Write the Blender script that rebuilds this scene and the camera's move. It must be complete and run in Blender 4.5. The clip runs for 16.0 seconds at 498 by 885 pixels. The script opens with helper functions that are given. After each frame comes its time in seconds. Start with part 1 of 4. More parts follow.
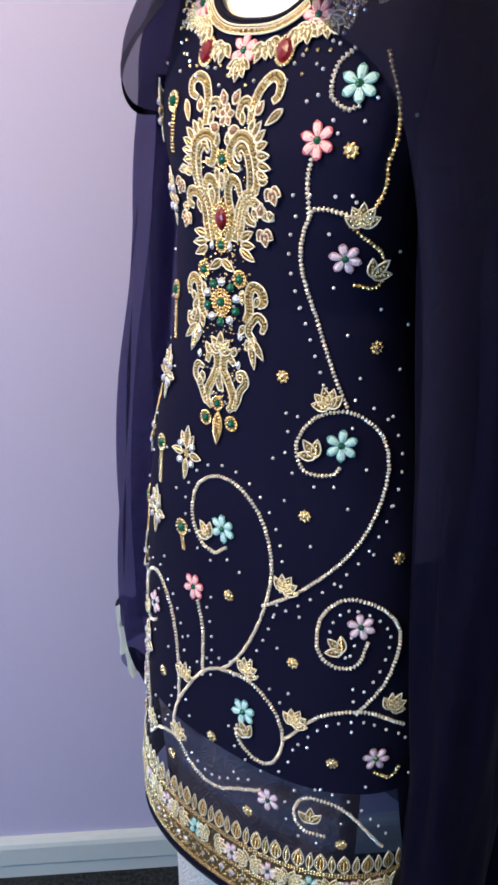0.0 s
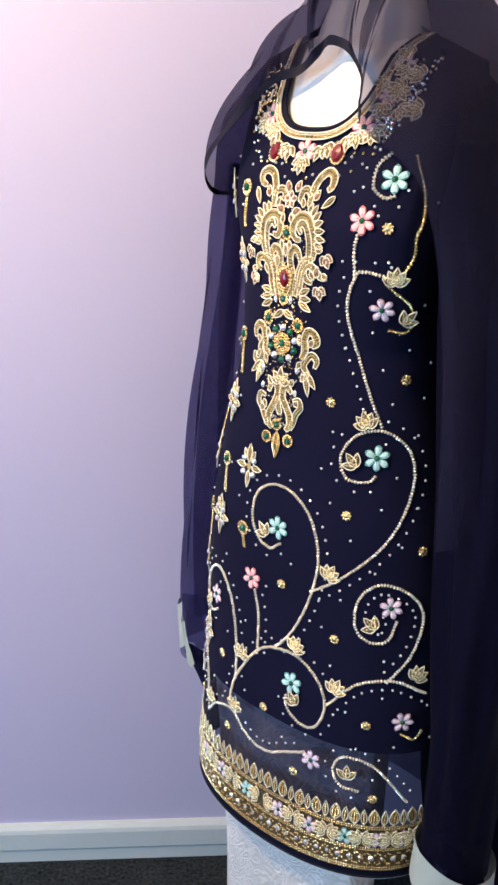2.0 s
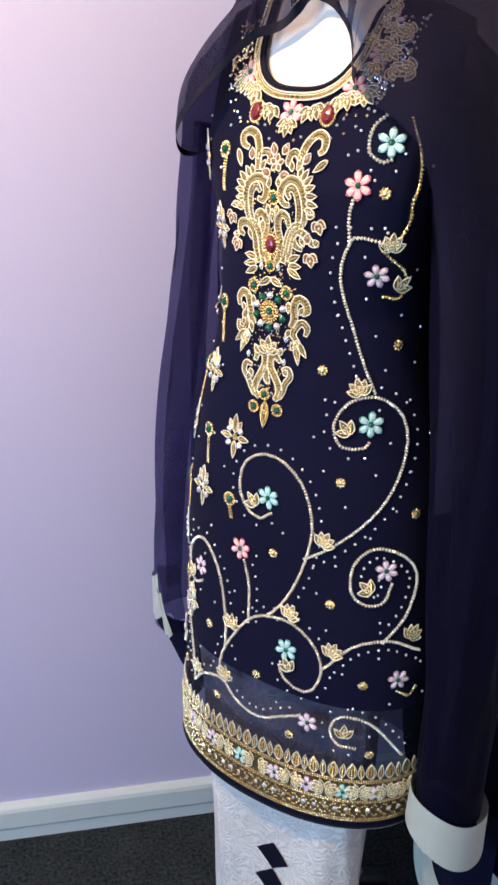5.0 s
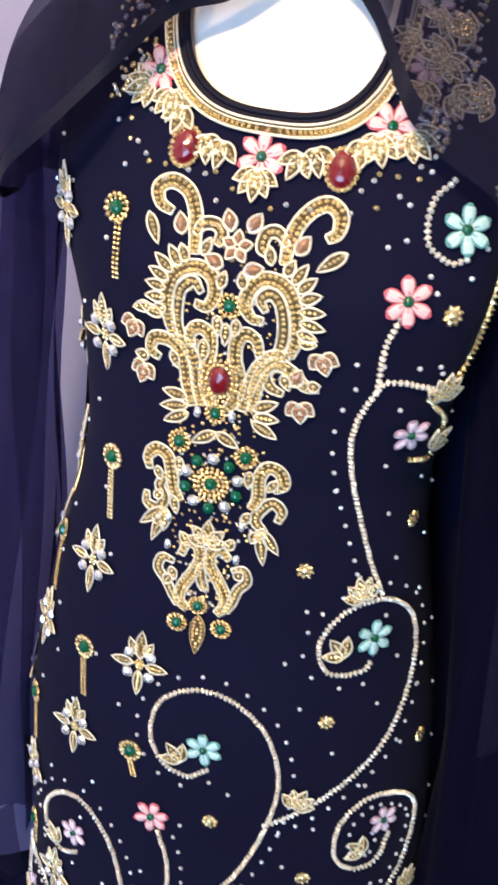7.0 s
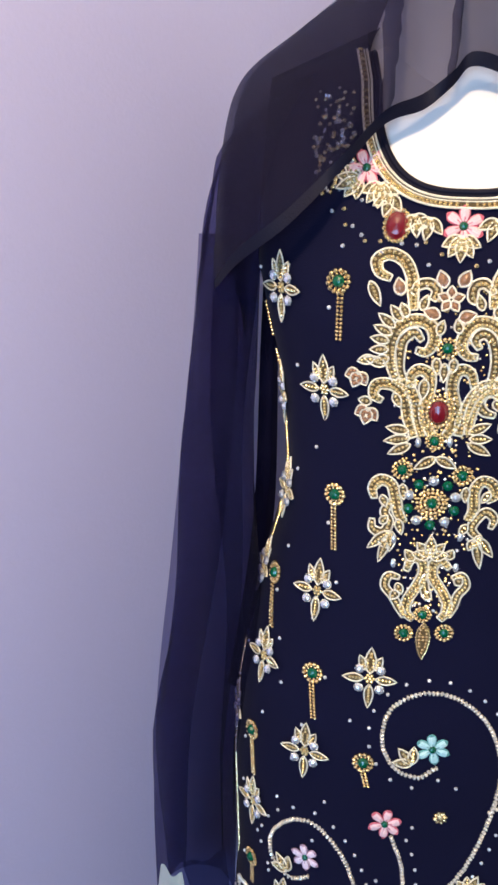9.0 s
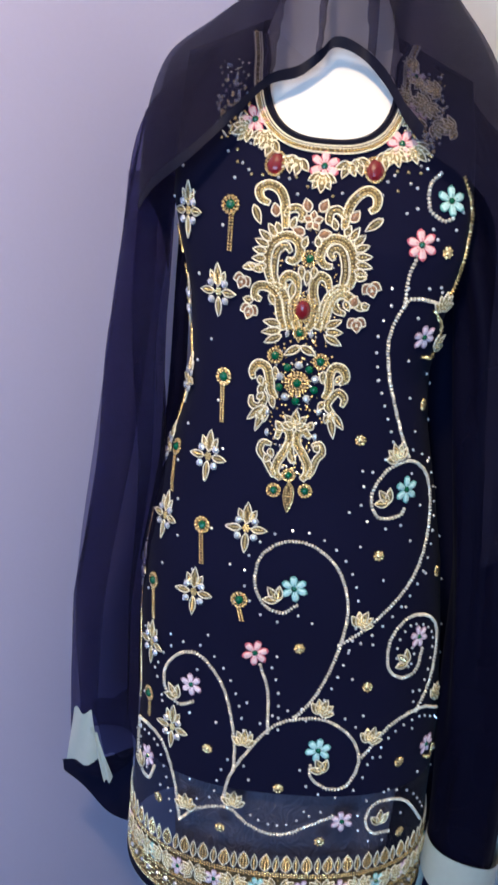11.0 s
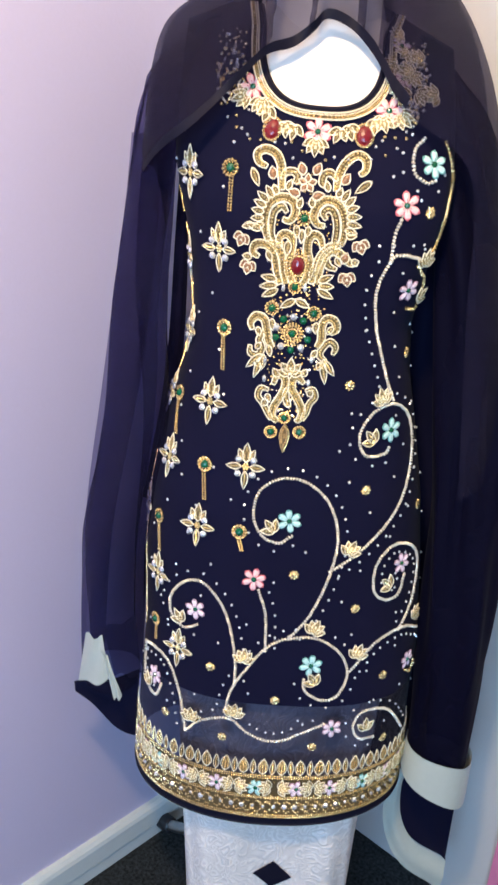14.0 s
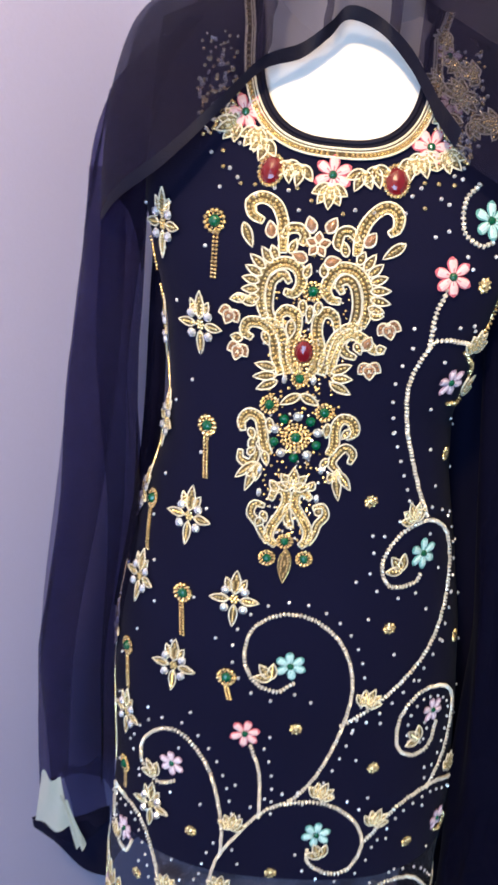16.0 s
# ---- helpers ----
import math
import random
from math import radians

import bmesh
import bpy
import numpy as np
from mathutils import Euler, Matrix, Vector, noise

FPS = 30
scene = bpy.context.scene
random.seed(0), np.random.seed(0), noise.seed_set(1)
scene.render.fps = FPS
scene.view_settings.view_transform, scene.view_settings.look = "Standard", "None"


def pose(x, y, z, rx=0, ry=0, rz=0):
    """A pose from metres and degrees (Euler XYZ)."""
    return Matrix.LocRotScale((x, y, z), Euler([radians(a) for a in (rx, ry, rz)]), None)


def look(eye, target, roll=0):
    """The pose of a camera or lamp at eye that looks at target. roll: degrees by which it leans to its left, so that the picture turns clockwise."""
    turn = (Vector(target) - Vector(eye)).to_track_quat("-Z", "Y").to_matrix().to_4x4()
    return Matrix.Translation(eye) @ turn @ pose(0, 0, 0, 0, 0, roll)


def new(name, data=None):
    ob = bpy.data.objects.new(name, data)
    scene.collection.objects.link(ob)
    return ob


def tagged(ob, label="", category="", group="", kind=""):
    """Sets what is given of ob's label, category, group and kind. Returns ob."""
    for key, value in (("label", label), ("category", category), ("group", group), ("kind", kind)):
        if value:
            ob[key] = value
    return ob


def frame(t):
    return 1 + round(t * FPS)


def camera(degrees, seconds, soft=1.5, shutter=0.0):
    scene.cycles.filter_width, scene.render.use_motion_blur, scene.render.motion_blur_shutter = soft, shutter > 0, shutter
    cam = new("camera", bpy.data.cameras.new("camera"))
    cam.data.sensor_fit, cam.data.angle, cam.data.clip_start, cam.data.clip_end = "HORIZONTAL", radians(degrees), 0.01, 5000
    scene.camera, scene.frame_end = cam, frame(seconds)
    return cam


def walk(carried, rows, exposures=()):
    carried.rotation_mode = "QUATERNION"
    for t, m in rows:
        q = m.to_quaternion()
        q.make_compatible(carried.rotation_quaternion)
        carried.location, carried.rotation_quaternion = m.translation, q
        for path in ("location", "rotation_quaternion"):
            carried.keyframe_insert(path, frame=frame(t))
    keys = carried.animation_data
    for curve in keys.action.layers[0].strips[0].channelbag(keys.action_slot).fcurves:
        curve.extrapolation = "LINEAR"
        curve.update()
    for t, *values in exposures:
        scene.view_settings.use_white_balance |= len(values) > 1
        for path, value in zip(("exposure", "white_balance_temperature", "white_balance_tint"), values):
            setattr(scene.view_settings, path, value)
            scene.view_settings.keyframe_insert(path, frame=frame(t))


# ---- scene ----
cam = camera(32.1, 16.0, soft=2.7, shutter=0.3)
METRES, EYE, TILT, LEAN, TURN = 2.24, 1.363, -23.1, -1.43, -5.89
ROWS = [
    (0.0, 0.0, 0.0, 0.0, 0.0, 0.0, -0.0),
    (0.5, -0.0068, -0.0471, -0.0157, 0.75, 1.38, -0.39),
    (1.0, -0.0099, -0.0667, -0.0196, 0.81, 2.1, -0.5),
    (1.5, -0.0152, -0.0765, -0.0209, 0.84, 2.91, -0.59),
    (2.0, -0.0171, -0.0947, -0.0227, 1.43, 3.52, -1.01),
    (2.5, -0.0197, -0.1093, -0.0241, 1.22, 3.73, -1.15),
    (3.0, -0.0306, -0.1227, -0.0261, -0.04, 3.37, -0.88),
    (3.5, -0.0425, -0.1339, -0.0341, -1.31, 2.18, -0.51),
    (4.0, -0.0504, -0.1305, -0.0334, -2.57, 0.89, -0.04),
    (6.5, -0.1118, 0.0701, 0.0748, -19.52, -3.42, 6.17),
    (7.0, -0.1289, 0.131, 0.107, -28.82, -7.0, 6.31),
    (7.5, -0.1456, 0.1608, 0.1259, -31.2, -7.99, 9.73),
    (8.0, -0.1848, 0.1749, 0.1286, -34.03, -6.63, 13.94),
    (10.5, -0.2757, 0.0671, 0.0703, -35.24, 0.23, 10.92),
    (11.0, -0.286, 0.0601, 0.0455, -36.99, -1.05, 10.94),
    (11.5, -0.2984, 0.0573, 0.0304, -38.82, -2.52, 10.98),
    (12.0, -0.3095, 0.0588, 0.016, -39.53, -4.65, 10.39),
    (12.5, -0.3214, 0.0655, 0.0075, -39.08, -6.91, 10.66),
    (13.0, -0.3276, 0.0661, 0.0032, -38.78, -8.17, 11.62),
    (13.5, -0.3252, 0.0457, 0.0242, -39.37, -7.09, 11.88),
    (14.0, -0.3211, 0.0368, 0.0502, -38.89, -5.14, 11.42),
    (14.5, -0.302, 0.048, 0.0653, -38.5, -4.67, 11.22),
    (15.0, -0.2996, 0.0639, 0.0814, -38.61, -4.93, 11.44),
    (15.5, -0.2886, 0.0797, 0.0889, -38.82, -5.57, 11.8),
    (16.0, -0.2311, 0.1132, 0.1019, -37.58, -6.54, 10.83),
]
walk(cam, [(t, pose(-0.148, -0.913, EYE, TILT, LEAN, TURN) @ pose(METRES * x, METRES * y, METRES * z, 90 + pitch, roll, yaw)) for t, x, y, z, yaw, pitch, roll in ROWS],
     [(0, -0.18, 5950, 9), (0.7, -0.1, 6250, 10), (1.5, 0.04, 6300, 9), (4.2, 0.03, 6300, 10), (6.4, -0.05, 5900, 9), (7.4, -0.12, 5850, 9), (8.2, -0.4, 5800, 9), (10.3, -0.25, 5500, 7), (11.1, -0.4, 5550, 7), (12.2, -0.1, 6100, 9), (13.0, 0.06, 6150, 9), (13.6, 0.15, 6200, 9), (14.3, 0.02, 6150, 8), (16, -0.08, 6000, 8)])


# ---- light ----
world = bpy.data.worlds.new("world")
scene.world = world
world.use_nodes = True
world.node_tree.nodes["Background"].inputs[0].default_value = (0.55, 0.62, 0.85, 1)
world.node_tree.nodes["Background"].inputs[1].default_value = 0.035


def lamp(name, kind, power, colour, m, size=0.1, size_y=None):
    data = bpy.data.lights.new(name, kind)
    data.energy, data.color = power, colour
    if kind == "AREA":
        data.shape, data.size, data.size_y = "RECTANGLE", size, size_y or size
    else:
        data.shadow_soft_size = size
    ob = new(name, data)
    ob.matrix_world = m
    return ob


lamp("window_light", "AREA", 71, (0.40, 0.66, 1.0), look((-2.52, -1.5, 1.25), (0, 0, 0.9)), 1.2, 1.3)
lamp("ceiling_bulb", "POINT", 78, (1.0, 0.675, 0.37), pose(-0.95, -0.52, 2.12), 0.06)


# ---- materials ----
def material(name, base, rough=0.6, metal=0.0, noise_scale=40.0, vary=0.15, bump=0.2, bump_scale=None, coarse=3.0, coarse_vary=0.1,
             sheen=0.0, coat=0.0, alpha=1.0, each=0.0, spec=0.5, gauze=(1, 1, 1)):
    """A surface with variation at two scales, fine relief and, by each, a change from piece to piece."""
    m = bpy.data.materials.new(name)
    m.use_nodes = True
    nt = m.node_tree
    n, l = nt.nodes, nt.links
    b = n["Principled BSDF"]
    b.inputs["Roughness"].default_value = rough
    b.inputs["Metallic"].default_value = metal
    b.inputs["Sheen Weight"].default_value = sheen
    b.inputs["Coat Weight"].default_value = coat
    b.inputs["Specular IOR Level"].default_value = spec
    tc = n.new("ShaderNodeTexCoord")
    fine, big = n.new("ShaderNodeTexNoise"), n.new("ShaderNodeTexNoise")
    fine.inputs["Scale"].default_value, fine.inputs["Detail"].default_value = noise_scale, 4
    big.inputs["Scale"].default_value = coarse
    l.new(tc.outputs["Object"], fine.inputs["Vector"])
    l.new(tc.outputs["Object"], big.inputs["Vector"])
    add = n.new("ShaderNodeMath")
    add.operation = "MULTIPLY_ADD"
    l.new(fine.outputs["Fac"], add.inputs[0])
    add.inputs[1].default_value, add.inputs[2].default_value = 2 * vary, 1 - vary - coarse_vary
    add2 = n.new("ShaderNodeMath")
    add2.operation = "MULTIPLY_ADD"
    l.new(big.outputs["Fac"], add2.inputs[0])
    add2.inputs[1].default_value = 2 * coarse_vary
    l.new(add.outputs[0], add2.inputs[2])
    value = add2.outputs[0]
    if each:
        info, rnd = n.new("ShaderNodeObjectInfo"), n.new("ShaderNodeMath")
        rnd.operation = "MULTIPLY_ADD"
        l.new(info.outputs["Random"], rnd.inputs[0])
        rnd.inputs[1].default_value = each
        l.new(value, rnd.inputs[2])
        value = rnd.outputs[0]
    mix = n.new("ShaderNodeVectorMath")
    mix.operation = "SCALE"
    mix.inputs[0].default_value = base
    l.new(value, mix.inputs["Scale"])
    l.new(mix.outputs[0], b.inputs["Base Color"])
    if bump:
        bt, bp = n.new("ShaderNodeTexNoise"), n.new("ShaderNodeBump")
        bt.inputs["Scale"].default_value, bt.inputs["Detail"].default_value = bump_scale or noise_scale, 3
        l.new(tc.outputs["Object"], bt.inputs["Vector"])
        bp.inputs["Strength"].default_value, bp.inputs["Distance"].default_value = bump, 0.002
        l.new(bt.outputs["Fac"], bp.inputs["Height"])
        l.new(bp.outputs[0], b.inputs["Normal"])
    if alpha < 1:
        out, tr, ms = n["Material Output"], n.new("ShaderNodeBsdfTransparent"), n.new("ShaderNodeMixShader")
        tr.inputs["Color"].default_value = (*gauze, 1)
        weave, ramp = n.new("ShaderNodeTexNoise"), n.new("ShaderNodeMath")
        weave.inputs["Scale"].default_value = 9
        l.new(tc.outputs["Object"], weave.inputs["Vector"])
        ramp.operation = "MULTIPLY_ADD"
        ramp.inputs[1].default_value, ramp.inputs[2].default_value = 0.16, alpha - 0.08
        l.new(weave.outputs["Fac"], ramp.inputs[0])
        l.new(ramp.outputs[0], ms.inputs[0])
        l.new(tr.outputs[0], ms.inputs[1])
        l.new(b.outputs[0], ms.inputs[2])
        l.new(ms.outputs[0], out.inputs["Surface"])
    return m


LILAC = material("lilac_wall_paint", (0.512, 0.478, 0.652), 0.36, noise_scale=180, vary=0.02, bump=0.12, bump_scale=260, coarse=1.5, coarse_vary=0.03)
CREAM = material("cream_wall_paint", (0.53, 0.53, 0.52), 0.5, noise_scale=180, vary=0.02, bump=0.12, bump_scale=260, coarse=1.5, coarse_vary=0.03)
GLOSS = material("white_gloss_paint", (0.54, 0.60, 0.60), 0.3, noise_scale=60, vary=0.03, bump=0.1, bump_scale=90, coarse=4, coarse_vary=0.05)
CARPET = material("charcoal_carpet", (0.023, 0.028, 0.031), 0.95, noise_scale=150, vary=1.7, bump=1.0, bump_scale=200, coarse=16, coarse_vary=0.5, spec=0.1)
NAVY = material("navy_georgette", (0.0054, 0.0054, 0.0205), 0.8, noise_scale=700, vary=0.16, bump=0.2, bump_scale=900, coarse=5, coarse_vary=0.28, sheen=0.02, spec=0.06)
SHEER = material("sheer_navy_georgette", (0.007, 0.007, 0.020), 0.7, noise_scale=700, vary=0.12, bump=0.1, bump_scale=900, alpha=0.60, sheen=0.05, spec=0.12, gauze=(0.72, 0.74, 0.90))
SLEEVE = material("sleeve_georgette", (0.007, 0.006, 0.022), 0.7, noise_scale=600, vary=0.1, bump=0.1, bump_scale=900, alpha=0.43, sheen=0.04, spec=0.12, gauze=(0.62, 0.60, 0.82))
# Doubled sleeve georgette, nearly opaque; base darker than SLEEVE to carry the shade.
SHADED = material("lined_sleeve_georgette", (0.0020, 0.0017, 0.0098), 0.7, noise_scale=600, vary=0.1, bump=0.1, bump_scale=900, alpha=0.95, sheen=0.01, spec=0.06, gauze=(0.50, 0.46, 0.80))
CHIFFON = material("navy_chiffon", (0.011, 0.009, 0.027), 0.7, noise_scale=600, vary=0.1, bump=0.1, bump_scale=900, alpha=0.52, sheen=0.03, spec=0.12, gauze=(0.65, 0.65, 0.76))
PIPING = material("navy_binding", (0.006, 0.006, 0.016), 0.6, noise_scale=500, vary=0.15, bump=0.2, spec=0.12)
SILK = material("pale_mint_silk", (0.42, 0.46, 0.41), 0.42, noise_scale=90, vary=0.06, bump=0.15, bump_scale=500, coarse=12, coarse_vary=0.06, sheen=0.2)
PLASTER = material("white_mannequin_skin", (0.86, 0.83, 0.78), 0.4, noise_scale=60, vary=0.02, bump=0.05, coarse=6, coarse_vary=0.02)
BLACK = material("black_plastic", (0.014, 0.014, 0.016), 0.4, noise_scale=120, vary=0.15, bump=0.1)
CHROME = material("brushed_steel", (0.55, 0.55, 0.57), 0.28, 1.0, noise_scale=200, vary=0.08, bump=0.05)


# ---- building blocks ----
class Bag:
    """Vertices and faces that grow into one mesh."""

    def __init__(self):
        self.v, self.f, self.slots = [], [], []

    def add(self, v, f, slot=0):
        k = len(self.v)
        self.v += [tuple(p) for p in v]
        self.f += [tuple(i + k for i in q) for q in f]
        self.slots += [0] * (len(self.f) - len(f) - len(self.slots)) + [slot] * len(f)
        return self

    def join(self, other, slot=0, m=None):
        return self.add([m @ Vector(p) for p in other.v] if m else other.v, other.f, slot)

    def mesh(self, name, mat, smooth=True):
        me = bpy.data.meshes.new(name)
        me.from_pydata(self.v, [], self.f)
        for one in mat if isinstance(mat, (list, tuple)) else [mat]:
            me.materials.append(one)
        if self.slots:
            me.polygons.foreach_set("material_index", self.slots + [0] * (len(self.f) - len(self.slots)))
        if smooth:
            me.polygons.foreach_set("use_smooth", [True] * len(me.polygons))
        me.update()
        return me


def part(name, shape, mat, parent=None, label="", m=None, smooth=True):
    """One mesh object from a Bag, a bmesh or a mesh, under parent."""
    if isinstance(shape, Bag):
        me = shape.mesh(name, mat, smooth)
    elif isinstance(shape, bmesh.types.BMesh):
        me = bpy.data.meshes.new(name)
        shape.to_mesh(me)
        shape.free()
        me.materials.append(mat)
        if smooth:
            me.polygons.foreach_set("use_smooth", [True] * len(me.polygons))
    else:
        me = shape
    ob = new(name, me)
    if parent:
        ob.parent = parent
    if m is not None:
        ob.matrix_basis = m
    return tagged(ob, label)


def box(x0, x1, y0, y1, z0, z1, bevel=0.0):
    bm = bmesh.new()
    bmesh.ops.create_cube(bm, size=1, matrix=Matrix.Translation(((x0 + x1) / 2, (y0 + y1) / 2, (z0 + z1) / 2)) @ Matrix.Diagonal((x1 - x0, y1 - y0, z1 - z0, 1)))
    if bevel:
        bmesh.ops.bevel(bm, geom=bm.edges, offset=bevel, segments=2, affect="EDGES")
    return bm


def sheet(fn, nu, nv, closed=False):
    """The grid fn(i / nu, j / nv) as a Bag."""
    bag = Bag()
    cols = nu if closed else nu + 1
    bag.v = [tuple(fn(i / nu, j / nv)) for j in range(nv + 1) for i in range(cols)]
    bag.f = [(j * cols + i, j * cols + (i + 1) % cols, (j + 1) * cols + (i + 1) % cols, (j + 1) * cols + i) for j in range(nv) for i in range(nu)]
    return bag


def spline(pts, n):
    """n + 1 points on a smooth curve through pts, evenly by control point."""
    p = [np.array(a, float) for a in pts]
    p = [2 * p[0] - p[1]] + p + [2 * p[-1] - p[-2]]
    out = []
    for k in range(n + 1):
        s = k / n * (len(p) - 3)
        i = min(int(s), len(p) - 4)
        t = s - i
        a, b, c, d = p[i:i + 4]
        out.append(0.5 * (2 * b + (c - a) * t + (2 * a - 5 * b + 4 * c - d) * t * t + (3 * b - a - 3 * c + d) * t ** 3))
    return out


def tube(pts, radius, sides=8, up=(0, 0, 1), flat=1.0, caps=True):
    """A tube along pts; radius: a number or one for each point; flat squeezes it along its second axis."""
    bag, n = Bag(), len(pts)
    pts = [Vector(p) for p in pts]
    for k, p in enumerate(pts):
        way = (pts[min(k + 1, n - 1)] - pts[max(k - 1, 0)]).normalized()
        a = way.cross(Vector(up))
        a = a.normalized() if a.length > 1e-4 else way.orthogonal().normalized()
        b = a.cross(way)
        r = radius if isinstance(radius, (int, float)) else radius[k]
        bag.v += [tuple(p + a * (r * math.cos(2 * math.pi * i / sides)) + b * (r * flat * math.sin(2 * math.pi * i / sides))) for i in range(sides)]
    bag.f = [(k * sides + i, k * sides + (i + 1) % sides, (k + 1) * sides + (i + 1) % sides, (k + 1) * sides + i) for k in range(n - 1) for i in range(sides)]
    if caps:
        bag.f += [tuple(range(sides))[::-1], tuple(range((n - 1) * sides, n * sides))]
    return bag


def thing(name, label, category, group="", m=None):
    ob = new(name)
    ob.empty_display_size = 0.1
    ob.matrix_world = m or pose(0, 0, 0, 0, 0, -45)
    return tagged(ob, label, category, group)


# ---- room ----
WX, WY, TOP = 0.379, 0.279, 2.40
part("floor", box(-2.7, WX + 0.1, -3.1, WY + 0.1, -0.1, 0), CARPET, smooth=False)
tagged(bpy.data.objects["floor"], "dark charcoal fitted carpet with short pile", "floor", kind="structure")
tagged(part("ceiling", box(-2.7, WX + 0.1, -3.1, WY + 0.1, TOP, TOP + 0.1), CREAM, smooth=False), "plain white painted ceiling", "ceiling", kind="structure")
tagged(part("wall_north", box(-2.7, WX + 0.1, WY, WY + 0.1, 0, TOP), LILAC, smooth=False), "lilac painted plaster wall behind the mannequin", "wall", kind="structure")
tagged(part("wall_east", box(WX, WX + 0.1, -3.1, WY - 0.001, 0, TOP), CREAM, smooth=False), "off-white painted wall beside the mannequin", "wall", kind="structure")
tagged(part("wall_south", box(-2.7, WX + 0.1, -3.2, -3.1, 0, TOP), CREAM, smooth=False), "plain off-white wall", "wall", kind="structure")
wall_w = Bag()
for x0, x1, y0, y1, z0, z1 in ((-2.7, -2.6, -3.1, -2.1, 0, TOP), (-2.7, -2.6, -0.9, WY, 0, TOP), (-2.7, -2.6, -2.1, -0.9, 0, 0.7), (-2.7, -2.6, -2.1, -0.9, 2.0, TOP)):
    bm = box(x0, x1, y0, y1, z0, z1)
    bm.verts.index_update()
    wall_w.add([v.co for v in bm.verts], [[v.index for v in f.verts] for f in bm.faces])
    bm.free()
tagged(part("wall_west", wall_w, CREAM, smooth=False), "plain off-white wall with a window opening", "wall", kind="structure")


def skirting():
    """A skirting board with a flat face and a small rounded and stepped top."""
    prof = [(0, 0), (0.013, 0), (0.013, 0.028), (0.0165, 0.034), (0.0165, 0.072), (0.014, 0.080), (0.008, 0.086), (0, 0.0875)]
    bag = Bag()
    n = len(prof)
    bag.v = [(x, WY - d, z) for x in (-2.6, WX - 0.0005) for d, z in prof]
    bag.f = [(i, (i + 1) % n, n + (i + 1) % n, n + i) for i in range(n)]
    return bag


tagged(part("baseboard", skirting(), GLOSS, smooth=False), "white gloss skirting board along the lilac wall", "skirting board", kind="structure")


# ---- the tunic's form ----
HEM, ARM = 0.443, 1.34
ZS = (0.40, 0.50, 0.60, 0.70, 0.83, 0.92, 1.01, 1.10, 1.16, 1.235, 1.30, 1.34)
FRONT = (0.160, 0.157, 0.151, 0.147, 0.134, 0.129, 0.121, 0.116, 0.114, 0.121, 0.127, 0.120)
HALF = (0.210, 0.208, 0.204, 0.201, 0.196, 0.187, 0.170, 0.148, 0.141, 0.147, 0.160, 0.166)
SHIFT = (0.034, 0.033, 0.032, 0.034, 0.024, 0.020, 0.017, 0.017, 0.017, 0.016, 0.013, 0.010)


def body(s, h, out=0.0):
    """The tunic's surface: s from -1 (wearer's right seam) over 0 (front middle) to 1, up to 2 round the back; h about the height. Local x, y, z."""
    hz = min(h, ARM)
    a, d, c = np.interp(hz, ZS, HALF), np.interp(hz, ZS, FRONT), np.interp(hz, ZS, SHIFT)
    th = math.radians(90 - 90 * s)
    cu, sf = math.cos(th), math.sin(th)
    if sf < 0:
        d = 0.105
    k = 0.8
    u = c + a * math.copysign(abs(cu) ** k, cu)
    f = d * math.copysign(abs(sf) ** k, sf)
    z = h
    if sf > 0 and h > 1.16:
        # the chest leans back at the breastbone and stands out on the wearer's left
        w = np.interp(h, (1.16, 1.235, 1.30, 1.46, 1.53), (0.0, 0.8, 1.0, 1.0, 0.0))
        f += w * min(1.0, 2 * sf) * (np.interp(h, (1.31, 1.38), (-0.010, -0.015)) + 0.14 * u + 0.9 * u * u)
    if h > ARM:
        v = min((h - ARM) / 0.195, 1.0)
        z = ARM + v * (1.535 - 0.42 * max(0.0, abs(u) - 0.05) - ARM)
        u *= 1 - 0.05 * v * v
        f = f * max(0.0, 1 - v ** 1.5) ** 0.7 - 0.012 * v
    elif h < 0.62:
        w = (0.62 - h) / 0.2
        f += 0.004 * w * math.sin(17 * u + 1.0)
    if out:
        e = 1e-3
        p, q, r = Vector(body(s - e, h)), Vector(body(s + e, h)), Vector(body(s, h))
        up = Vector(body(s, min(h + e, 1.53))) - r if h < 1.52 else r - Vector(body(s, h - e))
        nrm = (q - p).cross(up).normalized()
        return tuple(r + nrm * out)
    return (u, -f, z)


def neck_edge(t, grow=0.0):
    """The neckline, t from -1 (one shoulder) over 0 (front) to 1, and on up the shoulder: x and z."""
    a = math.pi / 2 * max(-1.0, min(1.0, t))
    up = 0.16 * max(0.0, abs(t) - 1)
    wide = math.copysign(abs(math.sin(a)) ** 0.71, t)
    return 0.007 + (0.071 + grow) * wide + up * (0.15 if t < 0 else 0.55) * math.copysign(1, t), 1.485 - (0.082 + grow) * abs(math.cos(a)) ** 0.71 + up


def inside_neck(u, z, grow=0.0):
    if z > 1.485:
        return -0.064 - grow - 0.15 * (z - 1.485) < u < 0.078 + grow + 0.55 * (z - 1.485)
    return abs((u - 0.007) / (0.071 + grow)) ** 2.8 + abs((z - 1.485) / (0.082 + grow)) ** 2.8 < 1


def front(u, z, out=0.0):
    """The point of the tunic's front at local x = u and height z, lifted by out."""
    s, h = 0.0, z
    for _ in range(12):
        p = body(s, h)
        e = 1e-3
        ds = (body(min(s + e, 0.999), h)[0] - p[0]) / e
        s = max(-0.98, min(0.98, s + 0.8 * (u - p[0]) / max(ds, 0.05)))
        h += z - p[2]
    return body(s, h, out), s, h


